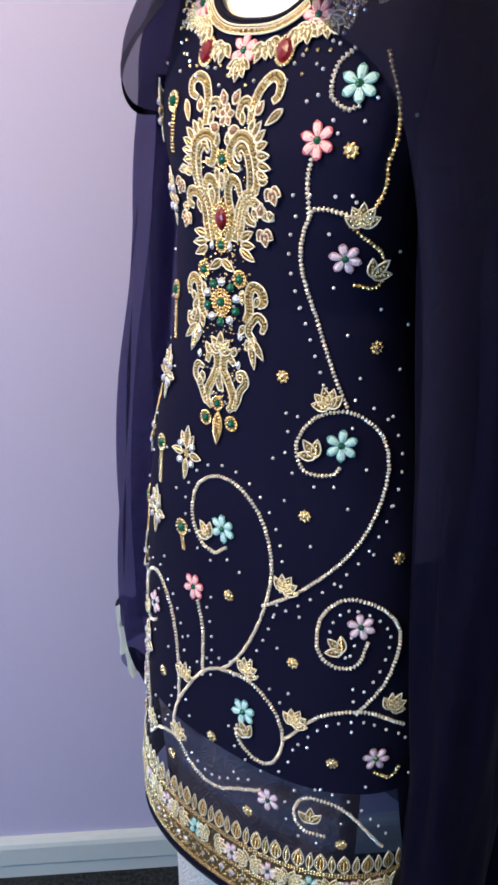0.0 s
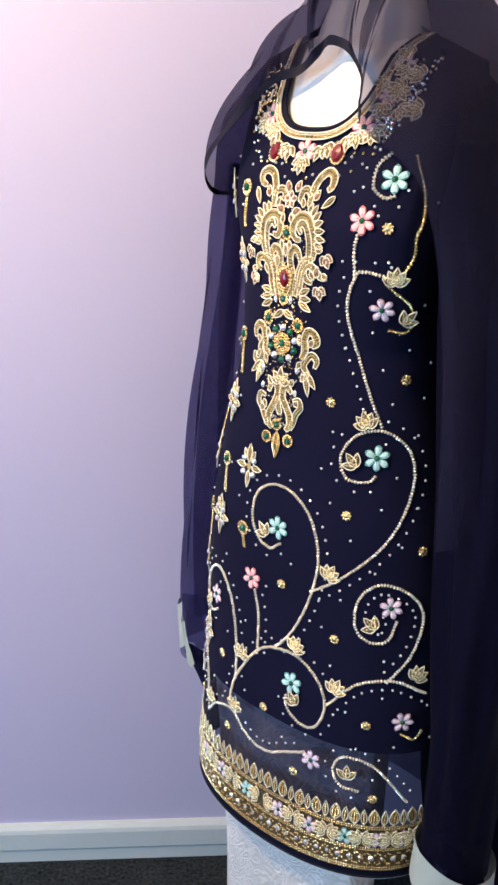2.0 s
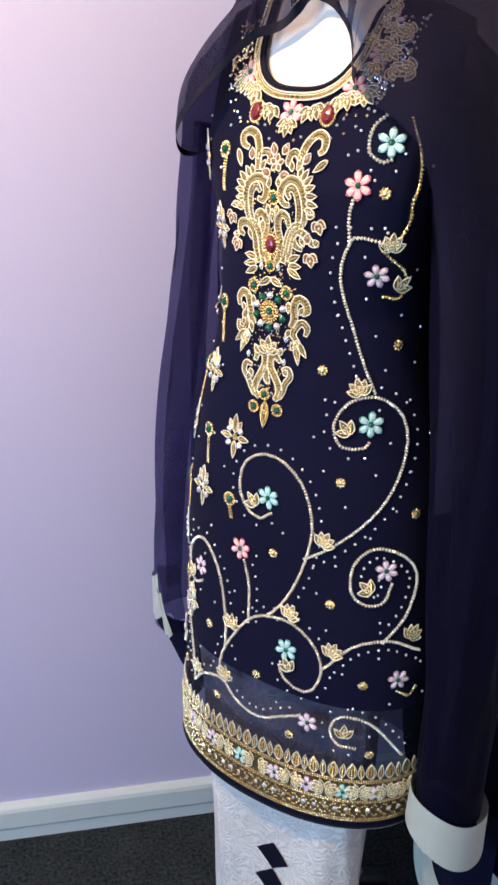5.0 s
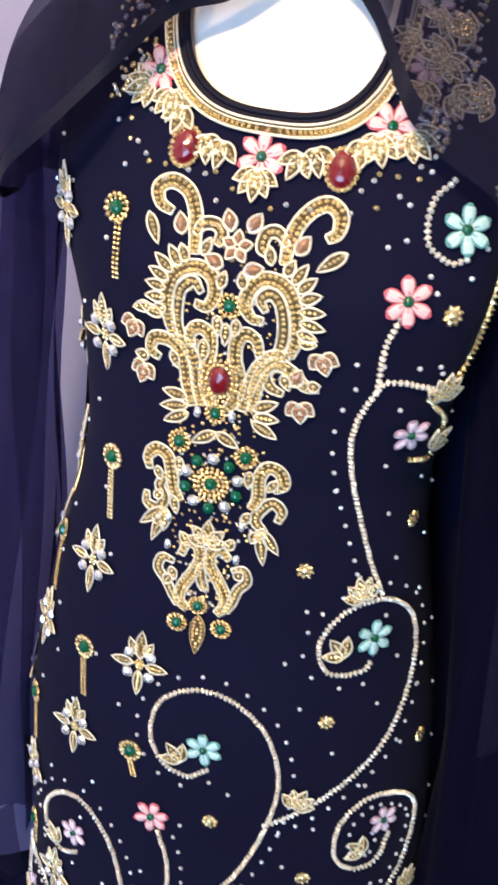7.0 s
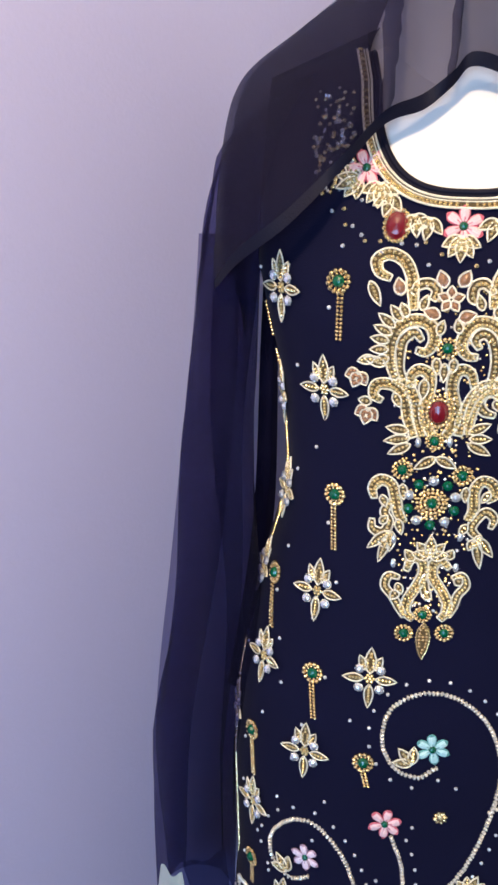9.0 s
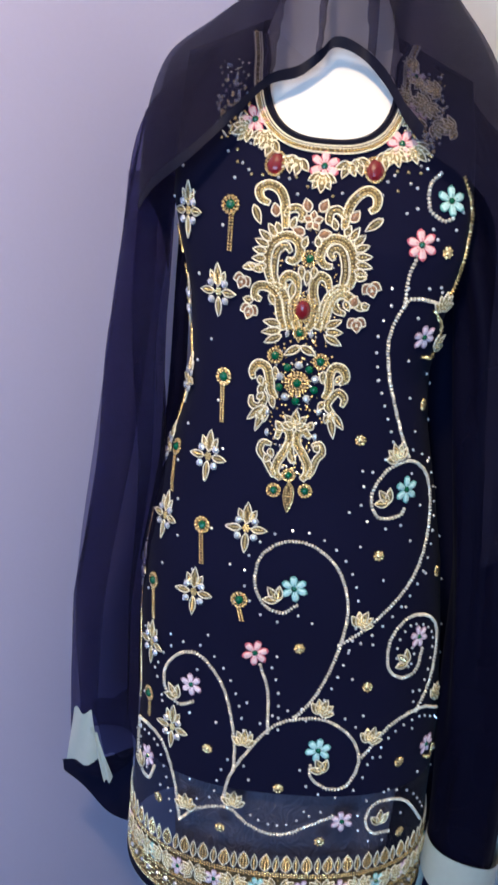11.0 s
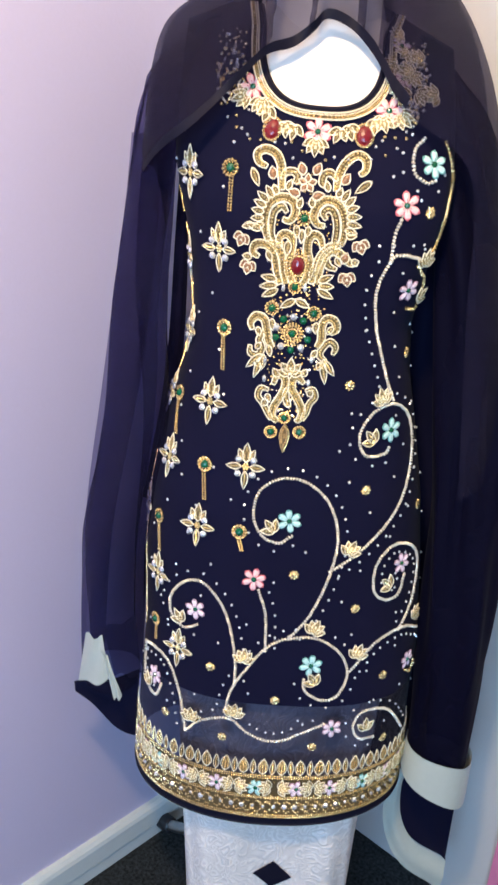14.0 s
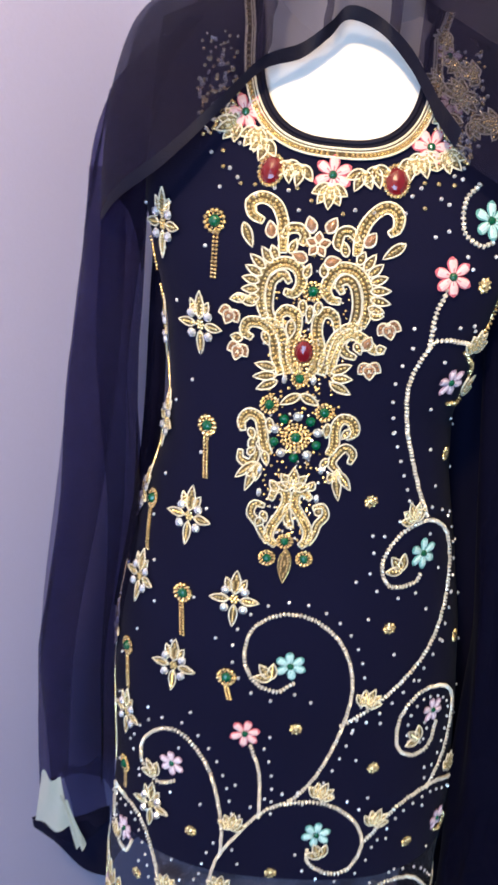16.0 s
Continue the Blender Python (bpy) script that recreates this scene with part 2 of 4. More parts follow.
# ---- mannequin ----
def torso(i, j):
    h = 0.9 + j * (1.522 - 0.9)
    x, y, z = body(-1 + 4 * i, h, -0.006)
    return x, y, z


mann = sheet(torso, 64, 60, closed=True)
NECK = ((1.42, 0.078, 0.070, 0.006), (1.455, 0.082, 0.062, 0.012), (1.49, 0.079, 0.056, 0.018), (1.525, 0.070, 0.051, 0.022), (1.550, 0.061, 0.047, 0.026), (1.570, 0.052, 0.042, 0.028), (1.584, 0.041, 0.034, 0.028), (1.593, 0.026, 0.022, 0.028), (1.597, 0.006, 0.005, 0.028))


def neck_form(i, j):
    """The short neck with its sloping base and rounded top."""
    z, rx, ry, y = (float(np.interp(j, np.linspace(0, 1, len(NECK)), [row[k] for row in NECK])) for k in range(4))
    return 0.008 + rx * math.cos(2 * math.pi * i), y + ry * math.sin(2 * math.pi * i), z


mann.join(sheet(neck_form, 48, 42, closed=True))
ob = part("mannequin", mann, PLASTER, m=pose(0, 0, 0, 0, 0, -45))
tagged(ob, "white glossy headless mannequin torso wearing the tunic", "mannequin")

# ---- tunic ----
tunic = thing("tunic", "navy georgette long tunic with gold bead embroidery on a mannequin", "dress")
LINE = 0.642
full, low = Bag(), Bag()
NS, NH = 176, 170
hs = [HEM + (1.535 - HEM) * j / NH for j in range(NH + 1)]
grid = [[body(-1 + 4 * i / NS, h) for i in range(NS)] for h in hs]
for j in range(NH):
    for i in range(NS):
        q = [grid[j][i], grid[j][(i + 1) % NS], grid[j + 1][(i + 1) % NS], grid[j + 1][i]]
        mid = [sum(p[k] for p in q) / 4 for k in range(3)]
        if mid[1] < 0.012 and inside_neck(mid[0], mid[2], 0.000):
            continue
        (low if hs[j] < LINE else full).add(q, [(0, 1, 2, 3)])


def welded(bag):
    bm = bmesh.new()
    vs = [bm.verts.new(v) for v in bag.v]
    for f in bag.f:
        bm.faces.new([vs[i] for i in f])
    bmesh.ops.remove_doubles(bm, verts=bm.verts, dist=1e-5)
    return bm


part("bodice", welded(full), NAVY, tunic, "opaque lined navy cloth")
part("sheer_hem_panel", welded(low), SHEER, tunic, "see-through navy cloth below the lining")


def arm(pts, radii, mat, label, deep=1.15):
    c = spline(pts, 40)
    r = [float(np.interp(k / 40, np.linspace(0, 1, len(radii)), radii)) for k in range(41)]
    bag = Bag()
    for k, p in enumerate(c):
        loose = min(1.0, (40 - k) / 8 + 0.1)
        for i in range(56):
            a = 2 * math.pi * i / 56
            w = r[k] * (1 + loose * (0.13 * math.sin(3 * a + 6 * k / 40) + 0.09 * math.sin(6 * a - 11 * k / 40) + 0.05 * math.sin(9 * a + 17 * k / 40)))
            bag.v.append((p[0] + 0.95 * w * math.cos(a), p[1] + deep * w * math.sin(a), p[2] + 0.25 * w * math.cos(a) * (1 if p[0] < 0 else -1) * max(0, 1 - k / 8)))
    bag.f = [(k * 56 + i, k * 56 + (i + 1) % 56, (k + 1) * 56 + (i + 1) % 56, (k + 1) * 56 + i) for k in range(40) for i in range(56)]
    return part("sleeve", bag, mat, tunic, label)


sleeve_r = arm([(-0.118, 0.012, 1.492), (-0.158, 0.010, 1.43), (-0.183, 0.0, 1.34), (-0.190, -0.005, 1.20), (-0.189, -0.018, 1.02), (-0.213, -0.006, 0.80), (-0.218, -0.004, 0.575)],
               [0.020, 0.038, 0.027, 0.030, 0.042, 0.049, 0.048], SLEEVE, "long loose see-through navy sleeve")
# The left sleeve's shade is put into its darker cloth colour.
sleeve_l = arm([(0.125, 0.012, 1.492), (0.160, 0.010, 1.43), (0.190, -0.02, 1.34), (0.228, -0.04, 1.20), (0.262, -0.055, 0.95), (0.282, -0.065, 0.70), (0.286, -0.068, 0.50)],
               [0.020, 0.045, 0.048, 0.050, 0.050, 0.049, 0.048], SHADED, "long loose navy sleeve with shade in its colour", 0.95)


def sleeve_fold(pts, width, turn, parent):
    """A tuck of the same cloth lying inside the sleeve, which shows as a darker strip."""
    c = spline(pts, 40)
    return part("fold", sheet(lambda i, j: (c[round(40 * j)][0] + width * (0.5 + 0.5 * math.sin(3 * j + turn)) * (i - 0.5) + 0.006 * math.sin(7 * j + turn), c[round(40 * j)][1] + 0.010 * math.sin(5 * i + 4 * j + turn), c[round(40 * j)][2]), 8, 40), SLEEVE, parent)


sleeve_fold([(-0.196, 0.004, 1.36), (-0.206, 0.0, 1.20), (-0.214, -0.012, 1.02), (-0.240, 0.0, 0.80), (-0.246, 0.0, 0.62)], 0.050, 0.4, sleeve_r)
sleeve_fold([(-0.180, -0.01, 1.36), (-0.180, -0.015, 1.20), (-0.170, -0.028, 1.02), (-0.192, -0.016, 0.80), (-0.190, -0.01, 0.62)], 0.046, 2.0, sleeve_r)

cuff_l = part("cuff", sheet(lambda i, j: (0.288 + (0.0540 - 0.002 * j) * math.cos(2 * math.pi * i) * (1 + 0.05 * math.sin(4 * math.pi * i)), -0.069 + (0.0520 - 0.002 * j) * math.sin(2 * math.pi * i),
                          0.456 + 0.064 * j - 0.014 * (1 - j) * math.cos(2 * math.pi * i + 0.6) - 0.012 * math.cos(2 * math.pi * i) + 0.002 * math.sin(6 * math.pi * i)), 64, 6, closed=True), SILK, sleeve_l, "pale mint silk cuff band")


def patch(a, b, c, d, bulge):
    """A cloth patch between four corners, bulging towards the front."""
    a, b, c, d = (np.array(p, float) for p in (a, b, c, d))
    return lambda i, j: tuple((1 - j) * ((1 - i) * a + i * b) + j * ((1 - i) * d + i * c) + np.array((0, -bulge * math.sin(math.pi * i) * (0.6 + 0.4 * j) + 0.002 * math.sin(9 * i + 5 * j), 0.003 * math.sin(7 * i))))


part("cuff", sheet(patch((-0.254, -0.040, 0.667), (-0.227, -0.064, 0.680), (-0.214, -0.065, 0.606), (-0.266, -0.026, 0.572), 0.009), 16, 12), SILK, sleeve_r, "pale silk cuff turned outwards")
part("cuff_edge", sheet(patch((-0.228, -0.066, 0.655), (-0.219, -0.066, 0.648), (-0.196, -0.066, 0.576), (-0.207, -0.066, 0.571), 0.002), 6, 10), SILK, sleeve_r, "thin pale silk strip")
part("cuff_panel", sheet(patch((-0.226, -0.066, 0.694), (-0.180, -0.066, 0.720), (-0.169, -0.066, 0.619), (-0.207, -0.066, 0.616), 0.004), 12, 12), SLEEVE, sleeve_r, "see-through navy lining of the cuff")
part("cuff_flap", sheet(patch((-0.276, -0.010, 0.556), (-0.176, -0.012, 0.585), (-0.172, -0.004, 0.445), (-0.274, -0.004, 0.535), 0.008), 20, 12), NAVY, sleeve_r, "loose navy cuff corner")

# ---- trousers ----
trousers = thing("trousers", "silver-white brocade trousers with navy diamonds down the front", "trousers")


def leg(i, j):
    a = 2 * math.pi * i
    z = 0.03 + 0.63 * j
    w = 0.119 + 0.029 * j
    x = 0.053 - 0.022 * j + w * math.copysign(abs(math.cos(a)) ** 0.75, math.cos(a))
    y = -0.083 - 0.046 * math.copysign(abs(math.sin(a)) ** 0.75, math.sin(a)) - 0.0045 * math.sin(5 * a + 7 * j) - 0.002 * math.sin(13 * a - 9 * j)
    return x, y, z - 0.012 * math.sin(a * 0.5) * (1 - j) + 0.006


def brocade():
    m = material("silver_brocade", (0.84, 0.79, 0.755), 0.34, 0.1, noise_scale=60, vary=0.12, bump=0.0, coarse=15, coarse_vary=0.16)
    nt = m.node_tree
    n, l = nt.nodes, nt.links
    b = n["Principled BSDF"]
    tc, warp = n.new("ShaderNodeTexCoord"), n.new("ShaderNodeTexNoise")
    warp.inputs["Scale"].default_value = 14
    l.new(tc.outputs["Object"], warp.inputs["Vector"])
    mixv = n.new("ShaderNodeMix")
    mixv.data_type = "VECTOR"
    mixv.inputs["Factor"].default_value = 0.16
    l.new(tc.outputs["Object"], mixv.inputs["A"])
    l.new(warp.outputs["Color"], mixv.inputs["B"])
    vor = n.new("ShaderNodeTexVoronoi")
    vor.inputs["Scale"].default_value = 46
    l.new(mixv.outputs["Result"], vor.inputs["Vector"])
    rings = n.new("ShaderNodeMath")
    rings.operation = "MULTIPLY"
    rings.inputs[1].default_value = 17
    l.new(vor.outputs["Distance"], rings.inputs[0])
    sn = n.new("ShaderNodeMath")
    sn.operation = "SINE"
    l.new(rings.outputs[0], sn.inputs[0])
    pick, gate = n.new("ShaderNodeTexNoise"), n.new("ShaderNodeMath")
    pick.inputs["Scale"].default_value = 17
    l.new(tc.outputs["Object"], pick.inputs["Vector"])
    gate.operation = "MULTIPLY"
    l.new(sn.outputs[0], gate.inputs[0])
    l.new(pick.outputs["Fac"], gate.inputs[1])
    ramp = n.new("ShaderNodeValToRGB")
    ramp.color_ramp.elements[0].position, ramp.color_ramp.elements[0].color = 0.18, (0.58, 0.54, 0.51, 1)
    ramp.color_ramp.elements[1].position, ramp.color_ramp.elements[1].color = 0.42, (0.88, 0.84, 0.80, 1)
    l.new(gate.outputs[0], ramp.inputs[0])
    tint = n.new("ShaderNodeMix")
    tint.data_type, tint.blend_type = "RGBA", "MIX"
    tint.inputs["Factor"].default_value = 0.4
    old = b.inputs["Base Color"].links[0].from_socket
    l.new(old, tint.inputs["A"])
    l.new(ramp.outputs[0], tint.inputs["B"])
    l.new(tint.outputs["Result"], b.inputs["Base Color"])
    bp = n.new("ShaderNodeBump")
    bp.inputs["Strength"].default_value, bp.inputs["Distance"].default_value = 0.45, 0.002
    l.new(gate.outputs[0], bp.inputs["Height"])
    l.new(bp.outputs[0], b.inputs["Normal"])
    return m


BROCADE = brocade()
leg_ob = part("leg", sheet(leg, 96, 48, closed=True), BROCADE, trousers)


def leg_front(x, z, out=0.002):
    """The point of the trouser leg's front at local x and height z."""
    j = (z - 0.036) / 0.63
    best = min((leg(i / 400, j) for i in range(20, 181)), key=lambda p: abs(p[0] - x))
    return Vector((x, best[1] - out, z))


def diamond(z, w, h):
    bag = Bag()
    n = 8
    for k in range(n + 1):
        x = -w + 2 * w * k / n
        half = h * (1 - abs(x) / w)
        bag.v += [tuple(leg_front(0.048 + x, z + half)), tuple(leg_front(0.048 + x, z - half))]
    bag.f = [(2 * k, 2 * k + 1, 2 * k + 3, 2 * k + 2) for k in range(n)]
    return bag


for z in (0.303, 0.248, 0.193, 0.136):
    part("diamond_insert", diamond(z, 0.030, 0.0275), PIPING, leg_ob, "navy diamond opening")
part("slit", tube([leg_front(0.046, z, 0.001) for z in (0.11, 0.08, 0.055, 0.034)], 0.0022, 6), PIPING, leg_ob, "slit up from the hem")
part("hem_seam", tube([leg(i / 96, 0.02) for i in range(97)], 0.0022, 6, caps=False), BROCADE, leg_ob)

# ---- stand ----
stand = thing("mannequin_stand", "chrome tube mannequin stand with black plastic feet on the carpet", "stand")
part("pole", tube([(0.02, 0.02, 0.10), (0.02, 0.02, 0.95)], 0.014, 20), CHROME, stand)
part("hub", tube([(0.02, 0.02, 0.09), (0.02, 0.02, 0.20)], [0.03, 0.024], 20), BLACK, stand)
for dx, dy in ((-0.20, -0.27), (-0.165, 0.235), (0.09, 0.14)):
    pts = spline([(0.02, 0.02, 0.17), (0.02 + 0.35 * dx, 0.02 + 0.35 * dy, 0.135), (0.02 + 0.8 * dx, 0.02 + 0.8 * dy, 0.045), (0.02 + dx, 0.02 + dy, 0.022)], 16)
    limb = part("leg", tube(pts, 0.0105, 14), CHROME, stand)
    end = Vector(pts[-1])
    way = (end - Vector(pts[-3])).normalized()
    part("foot", tube([end - way * 0.055, end - way * 0.05, end + way * 0.02, end + way * 0.026], [0.0125, 0.0165, 0.0175, 0.013], 18), BLACK, limb, "black plastic foot cap")

# ---- dupatta: a sheer shawl over the shoulders ----
shawl = thing("dupatta", "sheer navy chiffon shawl draped over the shoulders and neck", "shawl")
RIDGE = [(-0.195, 0.045, 1.33), (-0.194, 0.045, 1.42), (-0.178, 0.068, 1.49), (-0.126, 0.074, 1.534), (-0.085, 0.060, 1.562), (-0.062, 0.050, 1.579), (-0.040, 0.036, 1.606), (-0.018, 0.030, 1.618), (0.006, 0.030, 1.624),
         (0.030, 0.030, 1.625), (0.055, 0.030, 1.621), (0.078, 0.029, 1.612), (0.100, 0.028, 1.600), (0.140, 0.024, 1.568), (0.215, 0.016, 1.46), (0.285, 0.0, 1.20), (0.315, -0.02, 0.98)]
EDGE = [(-0.197, 0.012, 1.318), (-0.191, -0.042, 1.321), (-0.170, -0.082, 1.348), (-0.130, -0.106, 1.382), (-0.089, -0.098, 1.424), (-0.059, -0.082, 1.455), (-0.029, -0.072, 1.466), (-0.008, -0.067, 1.483), (0.006, -0.065, 1.497),
        (0.033, -0.067, 1.489), (0.058, -0.076, 1.466), (0.073, -0.092, 1.443), (0.080, -0.104, 1.430), (0.102, -0.124, 1.405), (0.178, -0.122, 1.345), (0.206, -0.098, 1.18), (0.232, -0.112, 0.95)]
NP, NQ = 160, 32
ridge, edge = spline(RIDGE, NP), spline(EDGE, NP)


def drape(i, j):
    """i across from arm to arm; j from the front edge over the ridge to the back edge."""
    k = round(i * NP)
    e, r = np.array(edge[k]), np.array(ridge[k])
    t = j / 0.6
    fold = 0.006 * math.sin(38 * i + 3 * j) + 0.004 * math.sin(71 * i - 5 * j)
    fold += 0.007 * math.sin(64 * i + 2.0) * max(0.0, 1 - abs(i - 0.55) / 0.2)
    if t <= 1:
        w = min(1.0, max(0.0, (i - 0.20) / 0.18))
        c = np.array((0.45 * e[0] + 0.55 * r[0], w * (min(e[1], -0.055) - 0.012) + (1 - w) * (0.85 * e[1] + 0.15 * r[1] - 0.018), 0.30 * e[2] + 0.70 * r[2]))
        p = (1 - t) ** 2 * e + 2 * t * (1 - t) * c + t * t * r
        p = p + np.array((0.0, fold * math.sin(math.pi * t) ** 0.7 * 1.3, 0.0))
    else:
        q = (t - 1) / 0.667
        p = r + np.array((-0.02 * q * max(-1.0, min(1.0, r[0] / 0.06)), 0.10 * math.sin(min(1.0, 1.3 * q) * math.pi / 2) + fold * q, -(0.10 + 0.22 * min(1.0, max(0.0, (i - 0.35) * 4))) * q ** 1.3))
    return tuple(p)


part("cloth", sheet(drape, NP, NQ), CHIFFON, shawl, "single see-through layer round neck and shoulders")
part("back_layer", sheet(lambda i, j: np.array(drape(i, 0.6 + 0.4 * j)) + np.array((0.006 * math.sin(19 * i), 0.008 + 0.004 * math.sin(43 * i + j), -0.003)), NP, 12), CHIFFON, shawl, "second see-through layer falling behind")
for i0, i1, lean in ((0.42, 0.465, 0.03), (0.575, 0.615, -0.02), (0.635, 0.70, 0.02), (0.30, 0.345, 0.02)):
    part("fold", sheet(lambda i, j: np.array(drape(i0 + (i1 - i0) * i * (0.45 + 0.55 * j) + lean * j, 0.03 + 0.57 * j)) + np.array((0, -0.004 - 0.004 * math.sin(math.pi * i), 0.001)), 8, 24), CHIFFON, shawl, "soft upright fold of the same cloth")
part("edge_binding", sheet(lambda i, j: np.array(drape((2 + 126 * i) / NP, 0.036 * j)) + np.array((0, -0.0014, -0.0004)), 126, 2), PIPING, shawl, "dark folded edge")


def tail(points_left, points_right, rows, waves, depth=0.006):
    """A hanging strip of cloth between two side lines."""
    a, b = spline(points_left, rows), spline(points_right, rows)
    return lambda i, j: tuple((1 - i) * a[round(j * rows)] + i * b[round(j * rows)] + np.array((0, depth * math.sin(waves * i * 2 * math.pi + 2 * j), 0)))


back_l = tail([(0.165, 0.03, 1.30), (0.150, 0.05, 1.10), (0.150, 0.06, 0.75), (0.160, 0.06, 0.50), (0.20, 0.05, 0.34)], [(0.235, 0.03, 1.30), (0.310, 0.045, 1.10), (0.350, 0.05, 0.80), (0.355, 0.05, 0.55), (0.36, 0.04, 0.30)], 40, 2.5, 0.005)
part("hanging_end", sheet(back_l, 40, 40), NAVY, shawl, "dark navy end hanging behind the sleeve")
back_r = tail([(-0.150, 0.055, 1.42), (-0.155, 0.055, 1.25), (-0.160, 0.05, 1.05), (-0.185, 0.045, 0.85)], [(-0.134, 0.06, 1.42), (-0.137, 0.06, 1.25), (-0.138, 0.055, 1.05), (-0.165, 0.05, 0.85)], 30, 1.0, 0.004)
part("hanging_end", sheet(back_r, 12, 30), SHADED, shawl, "narrow dark strip between arm and body")
front_l = tail([(0.262, -0.02, 0.47), (0.255, -0.02, 0.40), (0.262, -0.02, 0.33), (0.292, -0.02, 0.275), (0.355, -0.02, 0.235)], [(0.352, -0.02, 0.47), (0.352, -0.02, 0.42), (0.353, -0.02, 0.37), (0.354, -0.02, 0.31), (0.356, -0.02, 0.236)], 30, 1.0, 0.004)
front_panel = part("hanging_end", sheet(front_l, 20, 30), NAVY, shawl, "navy end hanging below the cuff")
strip = tail([(0.238, -0.022, 0.425), (0.232, -0.022, 0.36), (0.245, -0.022, 0.285), (0.285, -0.022, 0.215), (0.355, -0.022, 0.168)], [(0.262, -0.022, 0.43), (0.257, -0.022, 0.39), (0.266, -0.022, 0.325), (0.296, -0.022, 0.272), (0.357, -0.022, 0.234)], 30, 1.0, 0.003)
part("silk_border", sheet(strip, 10, 30), SILK, front_panel, "wide pale silk border")

# ---- embroidery ----
GOLD = material("gold_beads", (0.88, 0.68, 0.34), 0.2, 0.85, noise_scale=420, vary=0.35, bump=0.3, bump_scale=700, coarse=40, coarse_vary=0.2, each=0.1)
CORD = material("pale_gold_cord", (0.93, 0.86, 0.66), 0.3, 0.4, noise_scale=700, vary=0.2, bump=0.5, bump_scale=1200, coarse=30, coarse_vary=0.1)
FILL = material("pale_gold_seed_beads", (0.83, 0.68, 0.34), 0.22, 0.68, noise_scale=420, vary=0.3, bump=0.2, bump_scale=700, coarse=40, coarse_vary=0.15)
SILVER = material("silver_gold_beads", (0.92, 0.87, 0.74), 0.18, 0.5, noise_scale=500, vary=0.35, bump=0.2, bump_scale=700, coarse=25, coarse_vary=0.2)
CRYSTAL = material("clear_rhinestone", (0.88, 0.89, 0.90), 0.14, 0.72, noise_scale=400, vary=0.15, bump=0.0, coat=0.8, each=0.05)
EMERALD = material("emerald_glass_stone", (0.002, 0.085, 0.036), 0.16, 0.0, noise_scale=300, vary=0.3, bump=0.0, coat=0.3)
RUBY = material("ruby_glass_stone", (0.15, 0.006, 0.012), 0.18, 0.0, noise_scale=200, vary=0.2, bump=0.0, coat=0.3)
GROUND = material("dark_bronze_ground", (0.11, 0.075, 0.03), 0.45, 0.4, noise_scale=900, vary=0.3, bump=0.6, bump_scale=1500)
AMBER = material("amber_stone", (0.34, 0.18, 0.09), 0.15, 0.2, noise_scale=300, vary=0.3, bump=0.1, coat=0.6)
THREADS = {}
for hue, light, deep in (("pink", (0.86, 0.58, 0.56), (0.62, 0.13, 0.17)), ("teal", (0.54, 0.78, 0.74), (0.14, 0.38, 0.36)), ("mauve", (0.84, 0.70, 0.76), (0.44, 0.27, 0.35))):
    THREADS[hue] = [material(hue + "_silk_thread", light, 0.5, noise_scale=500, vary=0.2, bump=0.6, bump_scale=1400, each=0.12), material(hue + "_thread_edge", deep, 0.55, noise_scale=500, vary=0.2, bump=0.5, bump_scale=1400)]


def spot(s, h, turn=0.0, out=0.001, scale=1.0):
    """The pose of a motif on the tunic: its x across, its y up, its z off the cloth; turn in degrees."""
    e = 2e-3
    p = Vector(body(s, h, out))
    x = (Vector(body(s + e, h)) - Vector(body(s - e, h))).normalized()
    y = Vector(body(s, h + e)) - Vector(body(s, h - e))
    n = x.cross(y).normalized()
    y = n.cross(x)
    m = Matrix((x, y, n)).transposed().to_4x4()
    m.translation = p
    return m @ pose(0, 0, 0, 0, 0, turn) @ Matrix.Scale(scale, 4)


def bead(r, tall, sides=6, long=1.0):
    bag = Bag()
    for k, (w, z) in enumerate(((1.0, 0.0), (0.85, 0.55))):
        bag.v += [(long * r * w * math.cos(2 * math.pi * i / sides), r * w * math.sin(2 * math.pi * i / sides), tall * z) for i in range(sides)]
    bag.v.append((0, 0, tall))
    bag.f = [(i, (i + 1) % sides, sides + (i + 1) % sides, sides + i) for i in range(sides)] + [(sides + i, sides + (i + 1) % sides, 2 * sides) for i in range(sides)]
    return bag


def stone(rx, ry, tall, sides=12):
    """A faceted stone with a low point in place of a table."""
    bag = Bag()
    for w, z in ((1.0, 0.0), (1.0, 0.25), (0.72, 0.85), (0.45, 1.0)):
        bag.v += [(rx * w * math.cos(2 * math.pi * i / sides), ry * w * math.sin(2 * math.pi * i / sides), tall * z) for i in range(sides)]
    bag.v.append((0, 0, 1.16 * tall))
    bag.f = [(k * sides + i, k * sides + (i + 1) % sides, (k + 1) * sides + (i + 1) % sides, (k + 1) * sides + i) for k in range(3) for i in range(sides)] + [(3 * sides + i, 3 * sides + (i + 1) % sides, 4 * sides) for i in range(sides)]
    return bag


def ring(rx, ry, n, r):
    bag = Bag()
    for i in range(n):
        a = 2 * math.pi * i / n
        bag.join(bead(r, 1.2 * r), 0, pose(rx * math.cos(a), ry * math.sin(a), 0, 0, 0, math.degrees(a)))
    return bag


